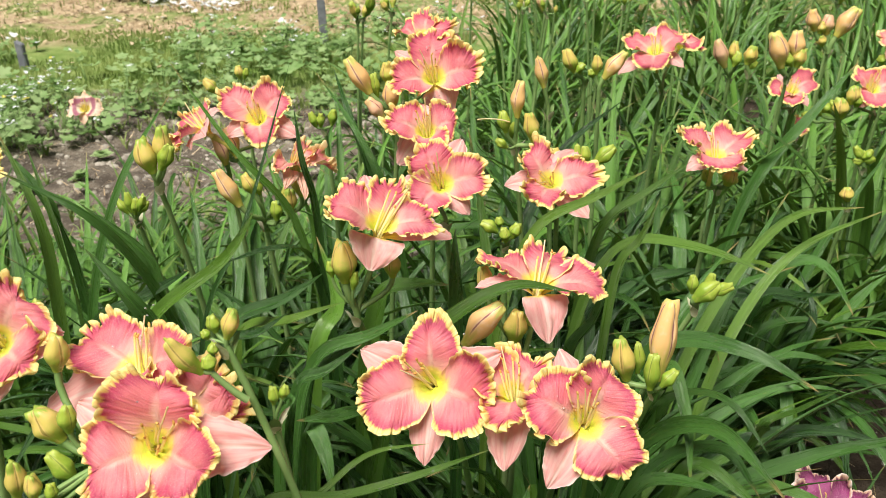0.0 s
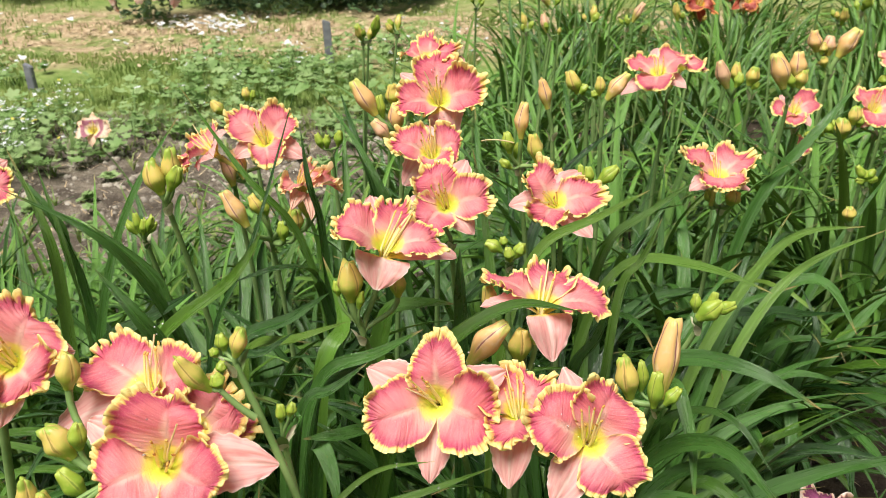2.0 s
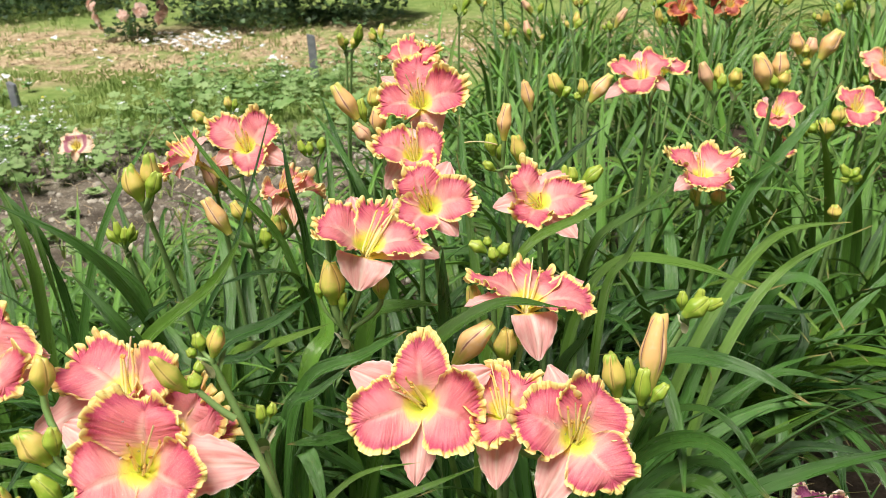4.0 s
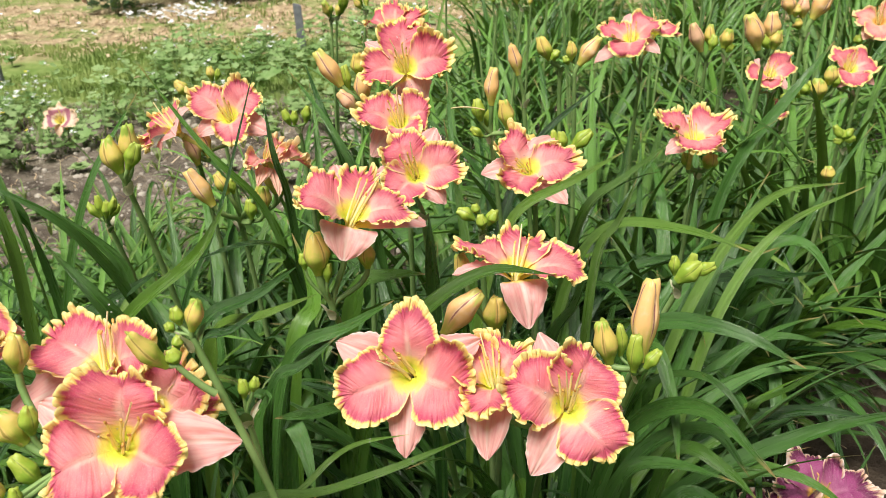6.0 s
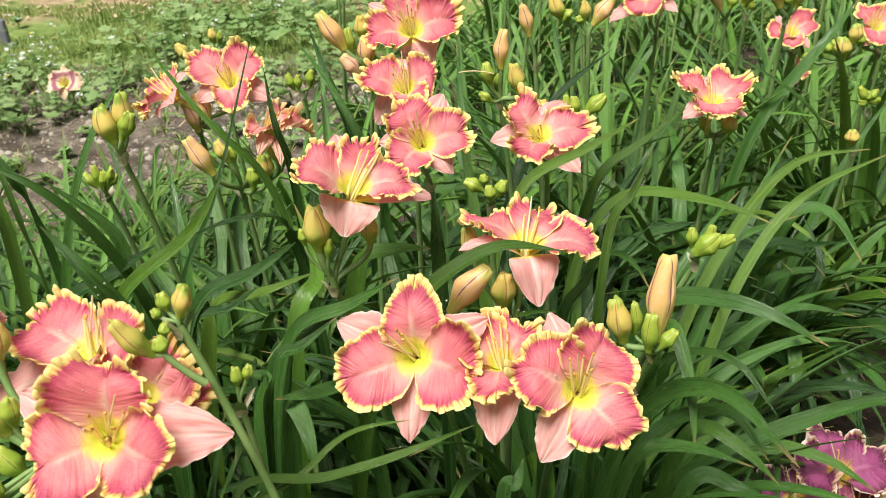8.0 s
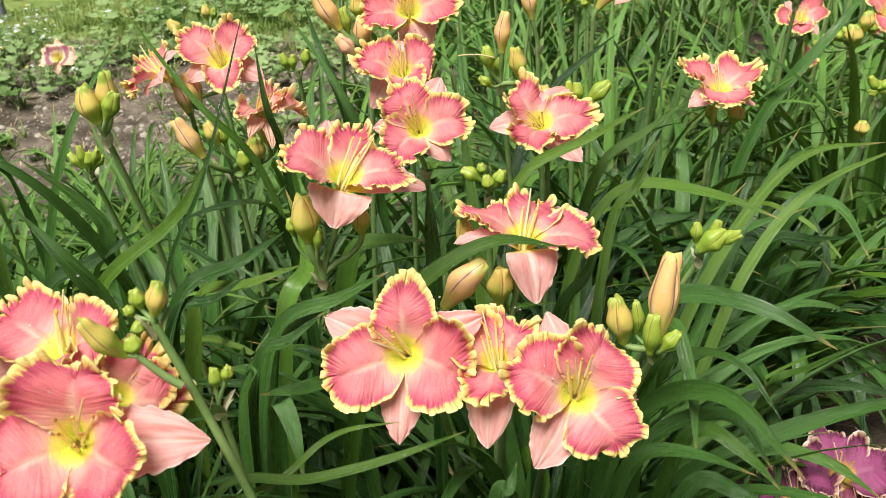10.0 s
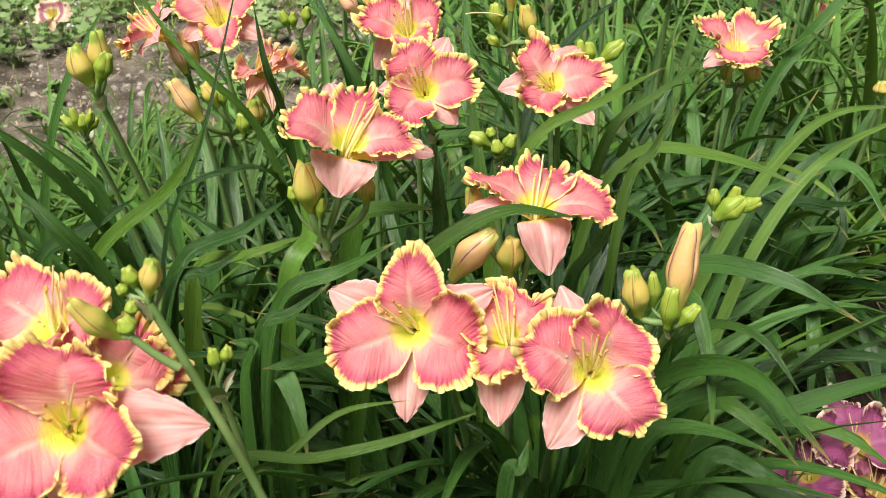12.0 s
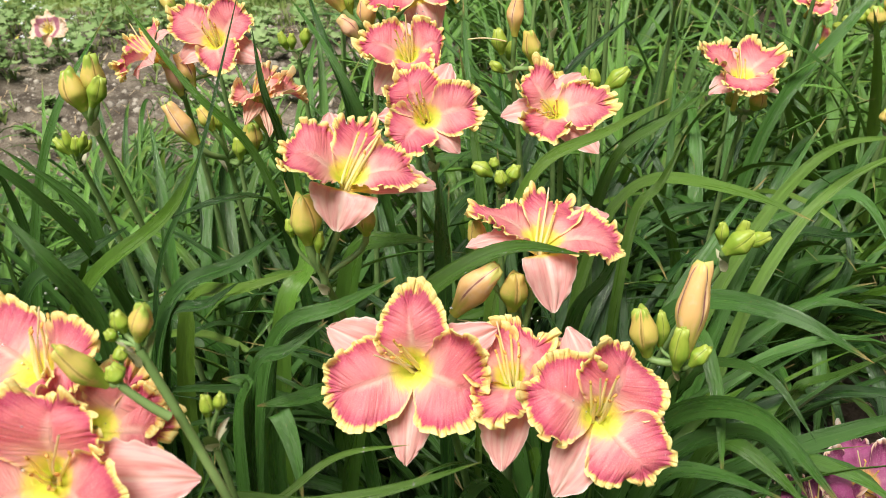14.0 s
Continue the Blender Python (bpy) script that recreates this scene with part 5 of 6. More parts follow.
near_blade(right, (0.603, 1.400, 0.382), (0.637, 1.420, 0.460), (0.626, 1.500, 0.519), 0.0228)
near_blade(mid, (0.166, 1.100, 0.568), (0.195, 1.070, 0.647), (0.208, 1.050, 0.730), 0.0223)
near_blade(mid, (0.245, 0.950, 0.487), (0.313, 0.880, 0.592), (0.338, 0.800, 0.584), 0.0213)
near_blade(mid, (0.221, 0.900, 0.502), (0.267, 0.860, 0.559), (0.324, 0.800, 0.578), 0.0192)
near_blade(left, (-0.650, 1.500, 0.541), (-0.658, 1.450, 0.668), (-0.747, 1.500, 0.749), 0.0213)
near_blade(left, (-0.339, 1.000, 0.630), (-0.368, 0.980, 0.728), (-0.419, 1.000, 0.784), 0.0231)
near_blade(mid, (-0.171, 1.100, 0.595), (-0.144, 1.150, 0.628), (-0.191, 1.300, 0.664), 0.0236)
near_blade(mid, (-0.082, 1.500, 0.595), (-0.135, 1.500, 0.749), (-0.218, 1.600, 0.838), 0.0152)
near_blade(mid, (-0.127, 1.600, 0.630), (-0.163, 1.600, 0.757), (-0.200, 1.700, 0.822), 0.0161)
near_blade(right, (0.864, 1.900, 0.420), (0.724, 1.800, 0.613), (0.489, 1.750, 0.766), 0.0226)
near_blade(right, (0.665, 1.900, 0.513), (0.772, 1.900, 0.677), (0.868, 1.950, 0.772), 0.0255)
near_blade(mid, (0.134, 1.500, 0.573), (0.208, 1.600, 0.694), (0.331, 1.700, 0.759), 0.0184)
near_blade(mid, (0.398, 1.040, 0.404), (0.487, 1.000, 0.418), (0.548, 0.960, 0.390), 0.0187)
near_blade(right, (0.578, 1.350, 0.365), (0.564, 1.280, 0.319), (0.551, 1.220, 0.249), 0.0241)
near_blade(right, (0.669, 1.400, 0.318), (0.679, 1.320, 0.286), (0.668, 1.250, 0.237), 0.0254)
near_blade(mid, (0.318, 1.000, 0.471), (0.366, 0.950, 0.477), (0.395, 0.900, 0.465), 0.0205)
near_blade(mid, (0.300, 0.920, 0.461), (0.351, 0.900, 0.459), (0.390, 0.860, 0.463), 0.0213)
near_blade(left, (-0.273, 1.000, 0.664), (-0.193, 1.000, 0.715), (-0.145, 1.020, 0.742), 0.0179)
near_blade(mid, (-0.163, 0.980, 0.634), (-0.088, 0.950, 0.694), (-0.029, 0.950, 0.729), 0.0185)
near_blade(mid, (-0.277, 1.000, 0.642), (-0.224, 0.980, 0.679), (-0.182, 0.970, 0.715), 0.0166)
near_blade(left, (-0.496, 1.150, 0.580), (-0.398, 1.100, 0.664), (-0.330, 1.100, 0.707), 0.0219)
near_blade(left, (-0.404, 1.200, 0.615), (-0.425, 1.200, 0.689), (-0.500, 1.200, 0.760), 0.0183)
near_blade(mid, (-0.199, 0.950, 0.551), (-0.178, 0.930, 0.618), (-0.201, 0.920, 0.634), 0.0232)
near_blade(mid, (0.072, 0.800, 0.554), (0.085, 0.800, 0.568), (0.094, 0.820, 0.585), 0.0164)
near_blade(right, (0.410, 1.500, 0.361), (0.502, 1.500, 0.467), (0.623, 1.500, 0.516), 0.0254)
near_blade(right, (0.534, 1.700, 0.312), (0.585, 1.650, 0.386), (0.720, 1.600, 0.386), 0.0255)
near_blade(right, (0.520, 1.400, 0.333), (0.583, 1.380, 0.408), (0.677, 1.350, 0.404), 0.0225)
near_blade(right, (0.602, 1.600, 0.307), (0.664, 1.550, 0.381), (0.760, 1.500, 0.385), 0.0248)

drops = bpy.data.meshes.new("dew_drops")
drops.from_pydata(DEW[0], [], DEW[1])
drops.polygons.foreach_set("use_smooth", np.ones(len(DEW[1]), bool))
drops.materials.append(DROP)
tagged(new("dew_drops", drops), "clear rain drops on leaves and petals", "water drops", kind="stuff")

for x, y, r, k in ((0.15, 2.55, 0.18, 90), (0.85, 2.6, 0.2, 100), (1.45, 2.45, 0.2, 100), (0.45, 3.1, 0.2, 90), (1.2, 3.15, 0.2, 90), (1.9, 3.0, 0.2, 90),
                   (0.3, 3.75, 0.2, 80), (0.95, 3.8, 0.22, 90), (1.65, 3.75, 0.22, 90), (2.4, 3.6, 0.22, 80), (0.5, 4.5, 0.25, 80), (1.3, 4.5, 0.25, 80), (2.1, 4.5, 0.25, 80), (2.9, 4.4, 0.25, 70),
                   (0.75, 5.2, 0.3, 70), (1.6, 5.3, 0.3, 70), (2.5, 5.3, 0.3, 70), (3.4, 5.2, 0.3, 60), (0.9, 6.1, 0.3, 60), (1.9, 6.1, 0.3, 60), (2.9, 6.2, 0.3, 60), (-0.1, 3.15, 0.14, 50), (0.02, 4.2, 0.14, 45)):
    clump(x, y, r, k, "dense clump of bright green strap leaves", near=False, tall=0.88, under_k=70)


# ---- ground: one sheet, bare soil in the beds, lawn, then straw-coloured mulch ----
def ground_material():
    n = Nodes("garden_ground")
    p = n.place()
    sep = n.t.nodes.new("ShaderNodeSeparateXYZ")
    n.t.links.new(p, sep.inputs[0])
    x, y = sep.outputs[0], sep.outputs[1]
    big, mid_, fine, grain = n.noise(p, 1.3, 4.0), n.noise(p, 9.0, 5.0), n.noise(p, 60.0, 4.0, 0.7), n.noise(p, 170.0, 3.0, 0.7)
    soil = n.mix(n.step(mid_, 0.35, 0.7), (0.080, 0.064, 0.050), (0.25, 0.21, 0.165))
    soil = n.mix(n.step(fine, 0.52, 0.72, 0.0, 0.7), soil, (0.46, 0.42, 0.35))
    soil = n.mix(n.step(grain, 0.46, 0.34, 0.0, 0.75), soil, (0.035, 0.027, 0.020))
    # soil turns darker and browner towards +x, along a noisy border
    right_dark = n.step(n.math("ADD", x, n.math("MULTIPLY", n.math("SUBTRACT", big, 0.5), 1.2)), -0.5, 0.15, 0.0, 0.85)
    soil = n.mix(right_dark, soil, n.mix(n.step(mid_, 0.35, 0.7), (0.030, 0.021, 0.015), (0.105, 0.075, 0.052)))
    grass = n.mix(n.step(mid_, 0.3, 0.7), (0.15, 0.24, 0.055), (0.27, 0.34, 0.11))
    grass = n.mix(n.step(fine, 0.55, 0.75, 0.0, 0.6), grass, (0.28, 0.27, 0.12))
    straw = n.mix(n.step(mid_, 0.3, 0.7), (0.32, 0.23, 0.13), (0.52, 0.41, 0.26))
    straw = n.mix(n.step(fine, 0.5, 0.7), straw, (0.62, 0.50, 0.36))
    wob = n.math("MULTIPLY", n.math("SUBTRACT", big, 0.5), 1.6)
    yy = n.math("ADD", y, wob)
    bed = n.math("MULTIPLY", n.math("MULTIPLY", n.step(yy, 4.8, 4.3), n.step(yy, -0.6, -0.1)), n.step(n.math("ABSOLUTE", n.math("ADD", x, wob)), 3.6, 3.1))
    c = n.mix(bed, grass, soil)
    patch = n.step(n.noise(p, 2.6, 4.0), 0.40, 0.54, 0.15, 1.0)
    c = n.mix(n.math("MULTIPLY", patch, n.math("MULTIPLY", n.step(yy, 5.4, 6.0), n.step(yy, 8.0, 7.2))), c, straw)
    h = n.math("ADD", n.math("MULTIPLY", mid_, 0.7), n.math("MULTIPLY", fine, 0.5))
    return n.done(c, 0.9, n.bump(h, 0.9, 0.03), spec=0.2)


def ground():
    n = 150
    u = np.linspace(-1, 1, n)
    gx = 12 * u * (0.25 + 0.75 * np.abs(u) ** 3)
    gy = 3.5 + 12 * u * (0.25 + 0.75 * np.abs(u) ** 3)
    gx[0], gx[-1], gy[0], gy[-1] = -400, 400, -400, 400
    X, Y = np.meshgrid(gx, gy, indexing="ij")
    Z = np.zeros_like(X)
    for i in range(1, n - 1):
        for j in range(1, n - 1):
            q = (X[i, j], Y[i, j], 0)
            Z[i, j] = 0.03 * noise.noise((q[0] * 2, q[1] * 2, 0)) + 0.022 * noise.noise((q[0] * 9, q[1] * 9, 5)) - 0.01
    me = sheet(np.stack([X, Y, Z], -1), np.stack([X, Y], -1), np.ones_like(X), 0.5)
    me.name = "ground"
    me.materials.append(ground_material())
    tagged(new("ground", me), "brown garden soil turning to lawn and straw mulch", "ground", kind="structure")


ground()


# ---- weeds, lawn, stones, stakes and roses beyond the bed ----
GRASS = plain("lawn_blade", (0.17, 0.27, 0.06), (0.33, 0.40, 0.13), 3.0, 0.6, 0.2)
WEED = plain("weed_leaf", (0.22, 0.37, 0.12), (0.40, 0.54, 0.25), 5.0, 0.55, 0.4)
WHITE = plain("white_petal", (0.72, 0.76, 0.82), (0.84, 0.86, 0.88), 30.0, 0.5, 0.2)
YELLOW = plain("yellow_petal", (0.75, 0.66, 0.10), (0.82, 0.74, 0.18), 30.0, 0.5, 0.2)
PEBBLE = plain("pebble", (0.17, 0.145, 0.115), (0.46, 0.42, 0.36), 14.0, 0.85)
STRAW = plain("straw_chip", (0.40, 0.29, 0.17), (0.62, 0.50, 0.34), 20.0, 0.8)
STAKE = plain("grey_stake", (0.15, 0.16, 0.19), (0.24, 0.25, 0.28), 22.0, 0.7)
ROSE_LEAF = plain("rose_leaf", (0.045, 0.095, 0.040), (0.12, 0.20, 0.08), 9.0, 0.45, 0.15)
BLUSH = plain("blush_rose", (0.84, 0.55, 0.48), (0.88, 0.72, 0.64), 22.0, 0.5, 0.25)
CRIMSON = plain("crimson_rose", (0.35, 0.02, 0.03), (0.55, 0.04, 0.05), 22.0, 0.5, 0.2)


class Heap:
    """Collects many small flat shapes into one mesh."""

    def __init__(self):
        self.v, self.f = [], []

    def fan(self, centre, rim):
        b = len(self.v)
        self.v.append(centre)
        self.v.extend(rim)
        k = len(rim)
        self.f.extend((b, b + 1 + i, b + 1 + (i + 1) % k) for i in range(k))

    def strip(self, pts, w):
        b = len(self.v)
        for i, p in enumerate(pts):
            k = w * (1 - i / (len(pts) - 0.5))
            self.v.append((p[0] - k, p[1], p[2]))
            self.v.append((p[0] + k, p[1] + k * 0.4, p[2]))
        for i in range(len(pts) - 1):
            q = b + 2 * i
            self.f.append((q, q + 1, q + 3, q + 2))

    def lump(self, c, r, rng):
        b = len(self.v)
        ring = [(rng.uniform(0.7, 1.2), i * math.pi / 3) for i in range(6)]
        self.v.append((c[0], c[1], c[2] + r * 0.6))
        self.v.extend((c[0] + r * k * math.cos(a), c[1] + r * k * math.sin(a), c[2] + r * rng.uniform(0.0, 0.3)) for k, a in ring)
        self.v.extend((c[0] + r * k * math.cos(a), c[1] + r * k * math.sin(a), c[2] - r * 0.6) for k, a in ring)
        for i in range(6):
            j = (i + 1) % 6
            self.f += [(b, b + 1 + i, b + 1 + j), (b + 1 + i, b + 7 + i, b + 7 + j, b + 1 + j)]

    def build(self, name, material, label, category):
        me = bpy.data.meshes.new(name)
        me.from_pydata(self.v, [], self.f)
        me.materials.append(material)
        me.polygons.foreach_set("use_smooth", np.ones(len(self.f), bool))
        return tagged(new(name, me), label, category, kind="stuff")

    def mesh(self, name):
        me = bpy.data.meshes.new(name)
        me.from_pydata(self.v, [], self.f)
        me.polygons.foreach_set("use_smooth", np.ones(len(self.f), bool))
        return me


def lobed(rng, c, r, tilt, lobes=5):
    """A roundish lobed leaf: its centre and rim."""
    q = Matrix.Rotation(rng.uniform(0, 6.28), 3, "Z") @ Matrix.Rotation(tilt, 3, "X")
    rim = []
    for i in range(lobes * 3):
        a = 2 * math.pi * i / (lobes * 3)
        k = (0.62, 1.0, 0.92)[i % 3] * rng.uniform(0.88, 1.1)
        rim.append(tuple(Vector(c) + q @ Vector((r * k * math.cos(a), r * k * math.sin(a), 0.25 * r * k * k))))
    return tuple(c), rim


def weeds():
    rng = random.Random(21)
    leaves, stems, white, yellow = Heap(), Heap(), Heap(), Heap()
    patches = [(-1.30, 4.75, 0.5, 0.4, 34, 0.19, 0.5), (-0.70, 5.1, 0.5, 0.35, 27, 0.19, 0.8), (-2.00, 4.15, 0.25, 0.4, 27, 0.19, 1.8), (-1.86, 3.62, 0.22, 0.4, 28, 0.22, 2.2),
               (-1.32, 4.2, 0.22, 0.22, 11, 0.20, 0.3), (-0.35, 4.6, 0.35, 0.4, 16, 0.18, 0.3), (-0.2, 5.6, 0.5, 0.4, 16, 0.2, 0.6), (-1.2, 3.3, 0.5, 0.4, 6, 0.035, 0.0),
               (-0.6, 3.4, 0.3, 0.5, 8, 0.10, 0.2), (-1.05, 4.05, 0.45, 0.16, 16, 0.14, 0.4), (-0.45, 4.05, 0.35, 0.2, 12, 0.13, 0.3), (-1.62, 3.75, 0.22, 0.3, 13, 0.15, 0.8), (-1.15, 5.5, 0.35, 0.3, 20, 0.16, 0.5), (-0.5, 6.0, 0.3, 0.3, 14, 0.15, 0.4), (-0.75, 2.9, 0.5, 0.4, 9, 0.06, 0.0), (-2.75, 5.2, 0.4, 0.3, 9, 0.14, 0.9)]
    for px, py, sx, sy, k, tall, blossom in patches:
        for _ in range(k):
            x, y = rng.gauss(px, sx * 0.6), rng.gauss(py, sy * 0.6)
            h = tall * rng.uniform(0.5, 1.1)
            for j in range(rng.randint(7, 12)):
                a, d = rng.uniform(0, 6.28), h * rng.uniform(0.1, 0.6)
                z = h * rng.uniform(0.25, 1.0)
                c = (x + d * math.cos(a), y + d * math.sin(a), z)
                leaves.fan(*lobed(rng, c, rng.uniform(0.010, 0.030) * (1.4 if z < h * 0.6 else 0.8), rng.uniform(-0.7, 0.7)))
                if j % 3 == 0:
                    stems.strip([(x, y, 0), (x + d * 0.3 * math.cos(a), y + d * 0.3 * math.sin(a), z * 0.6), c], 0.0025)
            for j in range(int(blossom * rng.uniform(0, 3))):
                c = (x + rng.uniform(-0.08, 0.08), y + rng.uniform(-0.08, 0.08), h * rng.uniform(0.8, 1.15))
                for _q in range(3):
                    d = (c[0] + rng.uniform(-0.014, 0.014), c[1] + rng.uniform(-0.014, 0.014), c[2] + rng.uniform(-0.008, 0.008))
                    (yellow if rng.random() < 0.06 else white).fan(*lobed(rng, d, rng.uniform(0.006, 0.010), rng.uniform(-0.6, 0.6), 4))
                stems.strip([(x, y, 0.02), ((x + c[0]) / 2, (y + c[1]) / 2, c[2] * 0.7), c], 0.002)
    leaves.build("weeds", WEED, "light green lobed weeds on the soil", "weeds")
    stems.build("weed_stems", STEM, "thin green weed stems", "weeds")
    white.build("white_weed_flowers", WHITE, "tiny white flowers among the weeds", "flowers")
    yellow.build("yellow_weed_flowers", YELLOW, "tiny yellow flowers among the weeds", "flowers")


def lawn():
    rng = random.Random(22)
    h = Heap()
    for _ in range(34000):
        x, y = rng.uniform(-4.2, 3.5), rng.uniform(4.2, 5.9)
        if x > 0.2:
            y += 1.6
        if noise.noise((x * 1.4, y * 1.4, 4)) < -0.25:
            continue
        a, l = rng.uniform(0, 6.28), rng.uniform(0.010, 0.022)
        dx, dy = 0.5 * l * math.cos(a), 0.5 * l * math.sin(a)
        h.strip([(x, y, -0.02), (x + dx * 0.4, y + dy * 0.4, l * 0.6), (x + dx, y + dy, l)], 0.0035)
    for _ in range(6500):
        x, y = rng.uniform(-4.6, 3.5), rng.uniform(6.0, 9.5)
        if noise.noise((x * 1.1, y * 1.6, 9)) < 0.05:
            continue
        a, l = rng.uniform(0, 6.28), rng.uniform(0.02, 0.05)
        dx, dy = 0.5 * l * math.cos(a), 0.5 * l * math.sin(a)
        h.strip([(x, y, -0.02), (x + dx * 0.4, y + dy * 0.4, l * 0.6), (x + dx, y + dy, l)], 0.004)
    h.build("lawn_grass", GRASS, "short patchy lawn grass", "grass")


def litter():
    rng = random.Random(23)
    h, s = Heap(), Heap()
    for _ in range(9000):
        x, y = rng.uniform(-2.2, 1.9), rng.uniform(0.9, 4.4)
        r = 0.003 + 0.015 * rng.random() ** 3
        if x > 0.1 and rng.random() < 0.75:
            continue
        h.lump((x, y, r * 0.2 + 0.03 * noise.noise((x * 2, y * 2, 0)) + 0.022 * noise.noise((x * 9, y * 9, 5)) - 0.01), r, rng)
    h.build("soil_stones", PEBBLE, "small grey-brown stones and crumbs on the soil", "stones")
    for _ in range(3600):
        x, y = rng.uniform(-4.5, 2.5), rng.gauss(6.5, 0.5)
        a, l = rng.uniform(0, 6.28), rng.uniform(0.008, 0.028)
        c, q = math.cos(a), math.sin(a)
        z = rng.uniform(0.0, 0.03)
        b = len(s.v)
        w = rng.uniform(0.004, 0.009)
        s.v += [(x - l * c - w * q, y - l * q + w * c, z), (x + l * c - w * q, y + l * q + w * c, z + 0.01), (x + l * c + w * q, y + l * q - w * c, z + 0.006), (x - l * c + w * q, y - l * q - w * c, z)]
        s.f.append((b, b + 1, b + 2, b + 3))
    s.build("straw_mulch", STRAW, "straw-coloured wood chip mulch", "mulch")
    d = Heap()
    for _ in range(1500):
        x, y = rng.uniform(-2.2, 1.4), rng.uniform(0.9, 4.3)
        a, l = rng.uniform(0, 6.28), rng.uniform(0.02, 0.09)
        d.strip([(x, y, 0.004), (x + l * 0.5 * math.cos(a), y + l * 0.5 * math.sin(a), rng.uniform(0.01, 0.025)), (x + l * math.cos(a + 0.3), y + l * math.sin(a + 0.3), 0.006)], 0.0025)
    d.build("dry_litter", STRAW, "dry straw and leaf bits on the soil", "litter")
    g = Heap()
    for _ in range(420):
        x, y = rng.uniform(-2.0, -0.1), rng.uniform(1.9, 4.1)
        if noise.noise((x * 2.2, y * 2.2, 31)) < 0.0:
            continue
        for _q in range(5):
            a, l = rng.uniform(0, 6.28), rng.uniform(0.02, 0.07)
            g.strip([(x, y, -0.01), (x + 0.3 * l * math.cos(a), y + 0.3 * l * math.sin(a), l * 0.6), (x + 0.8 * l * math.cos(a), y + 0.8 * l * math.sin(a), l * 0.8)], 0.003)
    g.build("soil_sprouts", GRASS, "sparse grassy sprouts on the bare soil", "grass")
    p = Heap()
    for _ in range(150):
        x, y = (rng.gauss(-1.68, 0.17), rng.gauss(6.72, 0.14)) if rng.random() < 0.7 else (rng.uniform(-4, 0.5), rng.gauss(6.6, 0.4))
        p.fan(*lobed(rng, (x, y, rng.uniform(0.02, 0.05)), rng.uniform(0.012, 0.03), rng.uniform(-0.5, 0.5), 3))
    p.build("fallen_petals", WHITE, "fallen white rose petals on the mulch", "petals")


def stake(x, y, h, turn):
    ob = thing("garden_stake", (x, y, 0), "weathered grey wooden stake in the soil", "stake", "stakes at the bed's edge")
    bm = bmesh.new()
    bmesh.ops.create_cube(bm, size=1.0)
    for v in bm.verts:
        v.co = Vector((v.co.x * 0.046, v.co.y * 0.030, (v.co.z + 0.5) * (h + 0.06) - 0.06))
        if v.co.z > 0.1 and v.co.x > 0:
            v.co.z -= 0.018
    bmesh.ops.bevel(bm, geom=list(bm.edges), offset=0.004, segments=2, affect="EDGES")
    me = bpy.data.meshes.new("post")
    bm.to_mesh(me)
    bm.free()
    me.materials.append(STAKE)
    o = new("post", me)
    o.parent = ob
    ob.rotation_euler = (0.03, -0.04, turn)


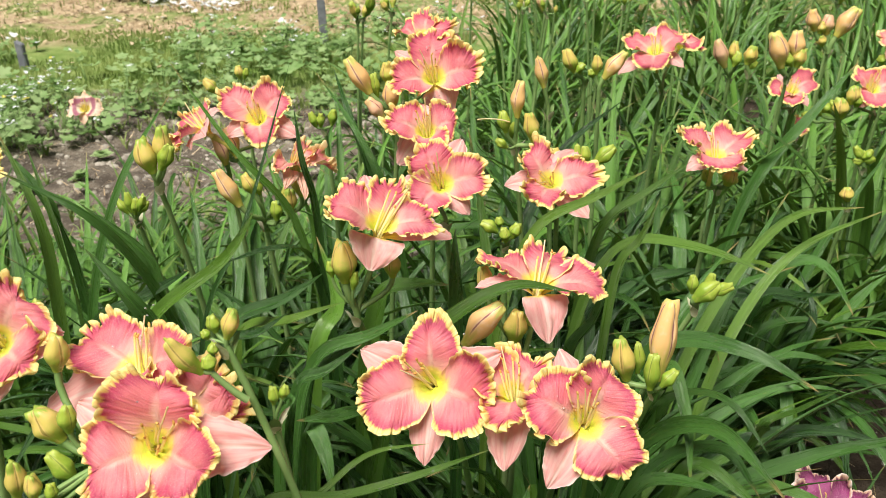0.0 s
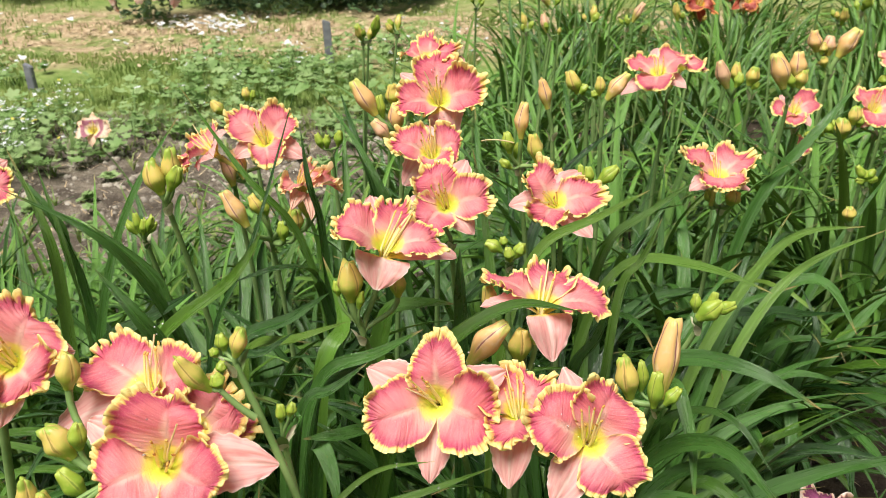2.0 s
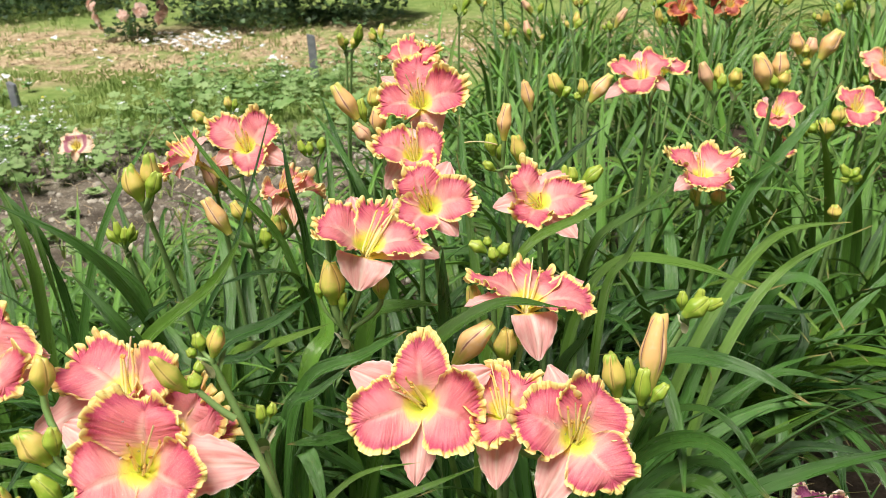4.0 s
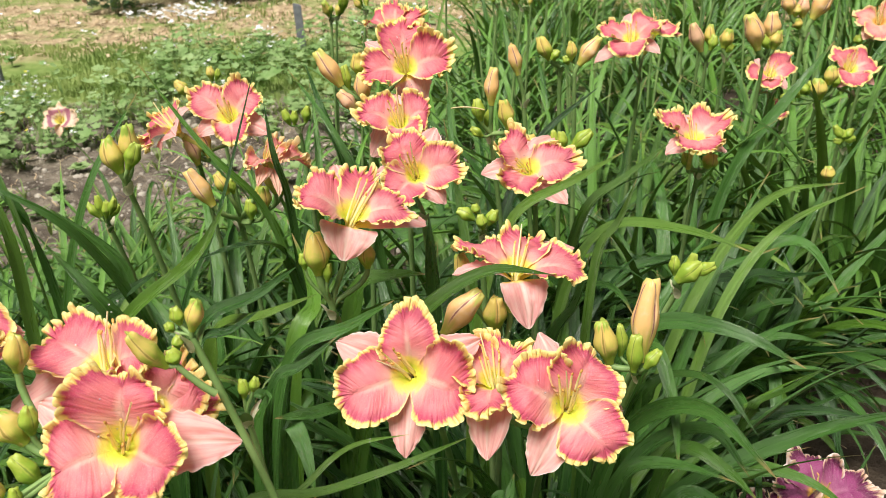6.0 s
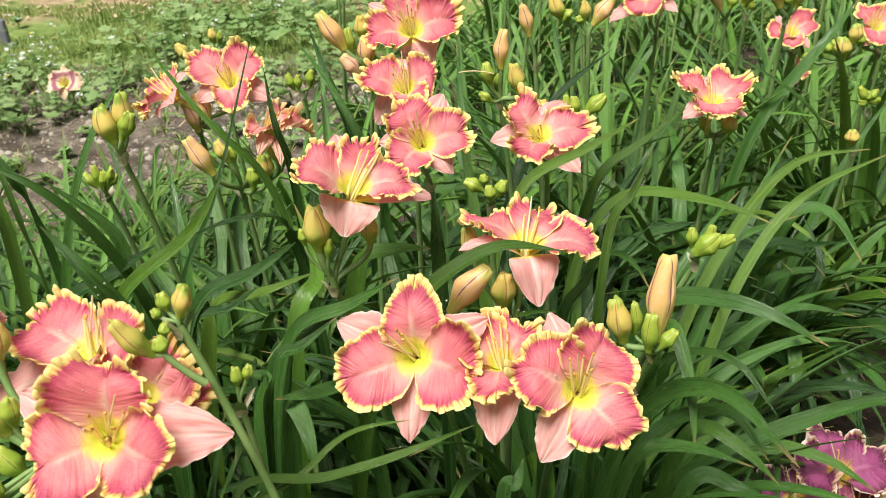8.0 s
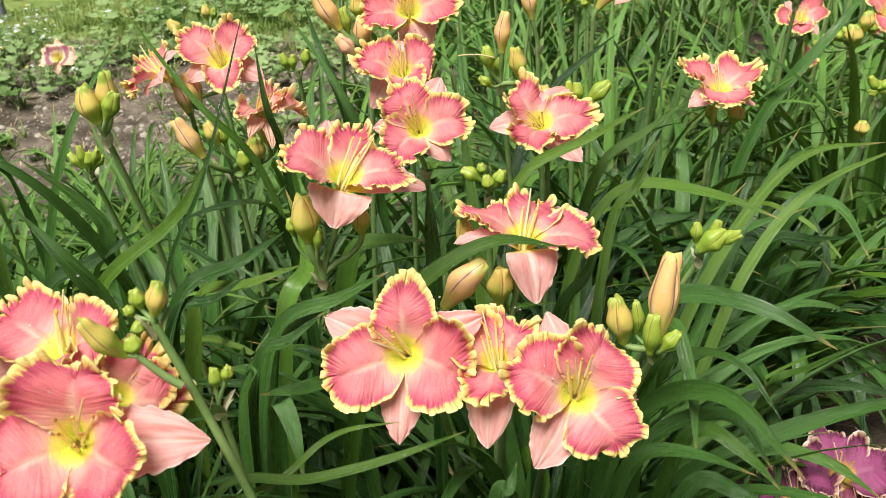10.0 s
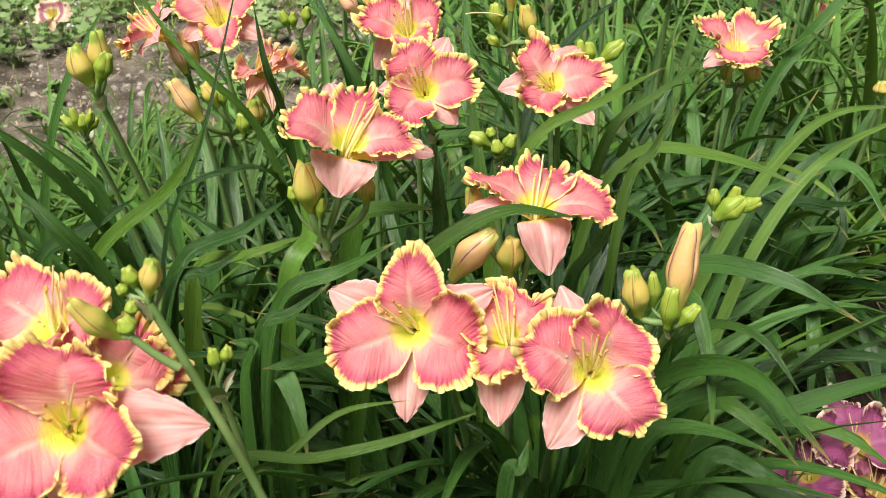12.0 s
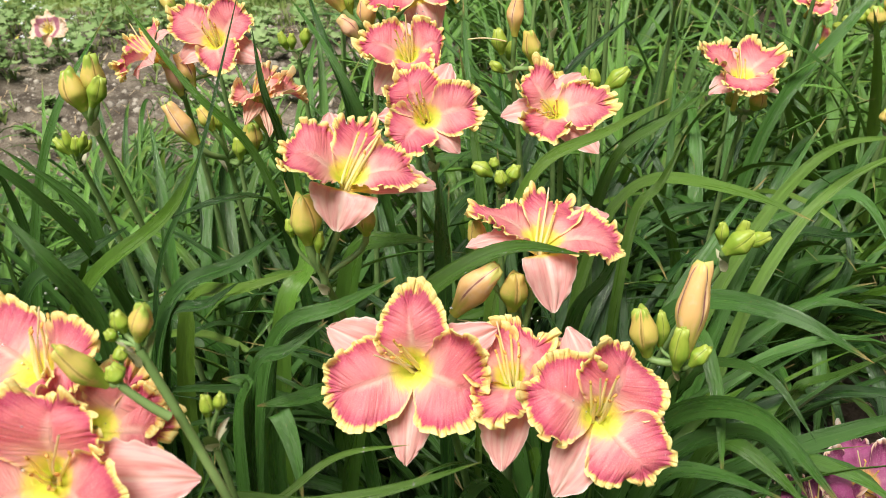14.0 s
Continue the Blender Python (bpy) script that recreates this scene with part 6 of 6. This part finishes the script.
def rose_bush(x, y, rad, tall, leaves, bloom_mat, blooms, label):
    rng = random.Random(int((x + 20) * 311 + y * 97))
    ob = thing("rose_bush", (x, y, 0), label, "rose bush", "rose bushes beyond the lawn")
    for i in range(7):
        a = rng.uniform(0, 6.28)
        e = np.array([rad * 0.7 * math.cos(a), rad * 0.7 * math.sin(a), tall * rng.uniform(0.6, 0.95)])
        part("cane", tube(bezier([(0.03 * math.cos(a), 0.03 * math.sin(a), -0.02), e * np.array([0.2, 0.2, 0.6]), e], 8), np.linspace(0.009, 0.004, 8), 6), STEM, ob)
    h = Heap()
    for _ in range(leaves):
        d = Vector((rng.gauss(0, 1), rng.gauss(0, 1), rng.gauss(0, 1))).normalized() * rng.uniform(0.45, 1.0) ** 0.5
        k = 1 + 0.35 * noise.noise((d.x * 2.2 + x, d.y * 2.2 + y, d.z * 2.2))
        k *= 1 + 0.45 * max(0.0, -d.z)          # the skirt spreads low
        c = (d.x * rad * k, d.y * rad * k, max(0.05, tall * 0.52 + d.z * tall * 0.5 * k))
        h.fan(*lobed(rng, c, rng.uniform(0.016, 0.034), rng.uniform(-1.0, 1.0), 3))
    part("foliage", h.mesh("foliage"), ROSE_LEAF, ob)
    for _ in range(blooms):
        a, el = rng.uniform(0, 6.28), rng.uniform(-0.7, 1.0)
        c = Vector((rad * 1.02 * math.cos(a) * math.cos(el), rad * 1.02 * math.sin(a) * math.cos(el), tall * 0.52 + tall * 0.52 * math.sin(el)))
        g = Heap()
        R = rng.uniform(0.040, 0.066)
        for ring, (k, z, m) in enumerate(((1.0, 0.0, 6), (0.72, 0.012, 5), (0.42, 0.022, 4))):
            for i in range(m):
                b = 2 * math.pi * (i + 0.5 * ring) / m
                q = Vector((R * k * 0.55 * math.cos(b), R * k * 0.55 * math.sin(b), z))
                g.fan(*lobed(rng, q, R * k * 0.55, rng.uniform(-0.5, 0.5), 3))
        o = part("rose_bloom", g.mesh("rose_bloom"), bloom_mat, ob)
        o.matrix_local = Matrix.Translation(c) @ (c - Vector((0, 0, tall * 0.3))).to_track_quat("Z", "Y").to_matrix().to_4x4()
    return ob


weeds()
lawn()
litter()
stake(-0.705, 5.60, 0.26, 0.2)
stake(-2.22, 4.95, 0.15, -0.3)
rose_bush(-1.45, 7.62, 0.60, 0.85, 3200, BLUSH, 20, "dark green rose bush with scattered blush-pink roses")
rose_bush(-0.62, 7.68, 0.48, 0.80, 2600, BLUSH, 16, "dark green rose bush with scattered blush-pink roses")
rose_bush(-2.20, 7.02, 0.26, 0.58, 420, BLUSH, 38, "rose bush heavy with pale pink roses")
rose_bush(-3.60, 8.5, 0.72, 0.85, 3200, CRIMSON, 8, "dark green rose bush with crimson roses")
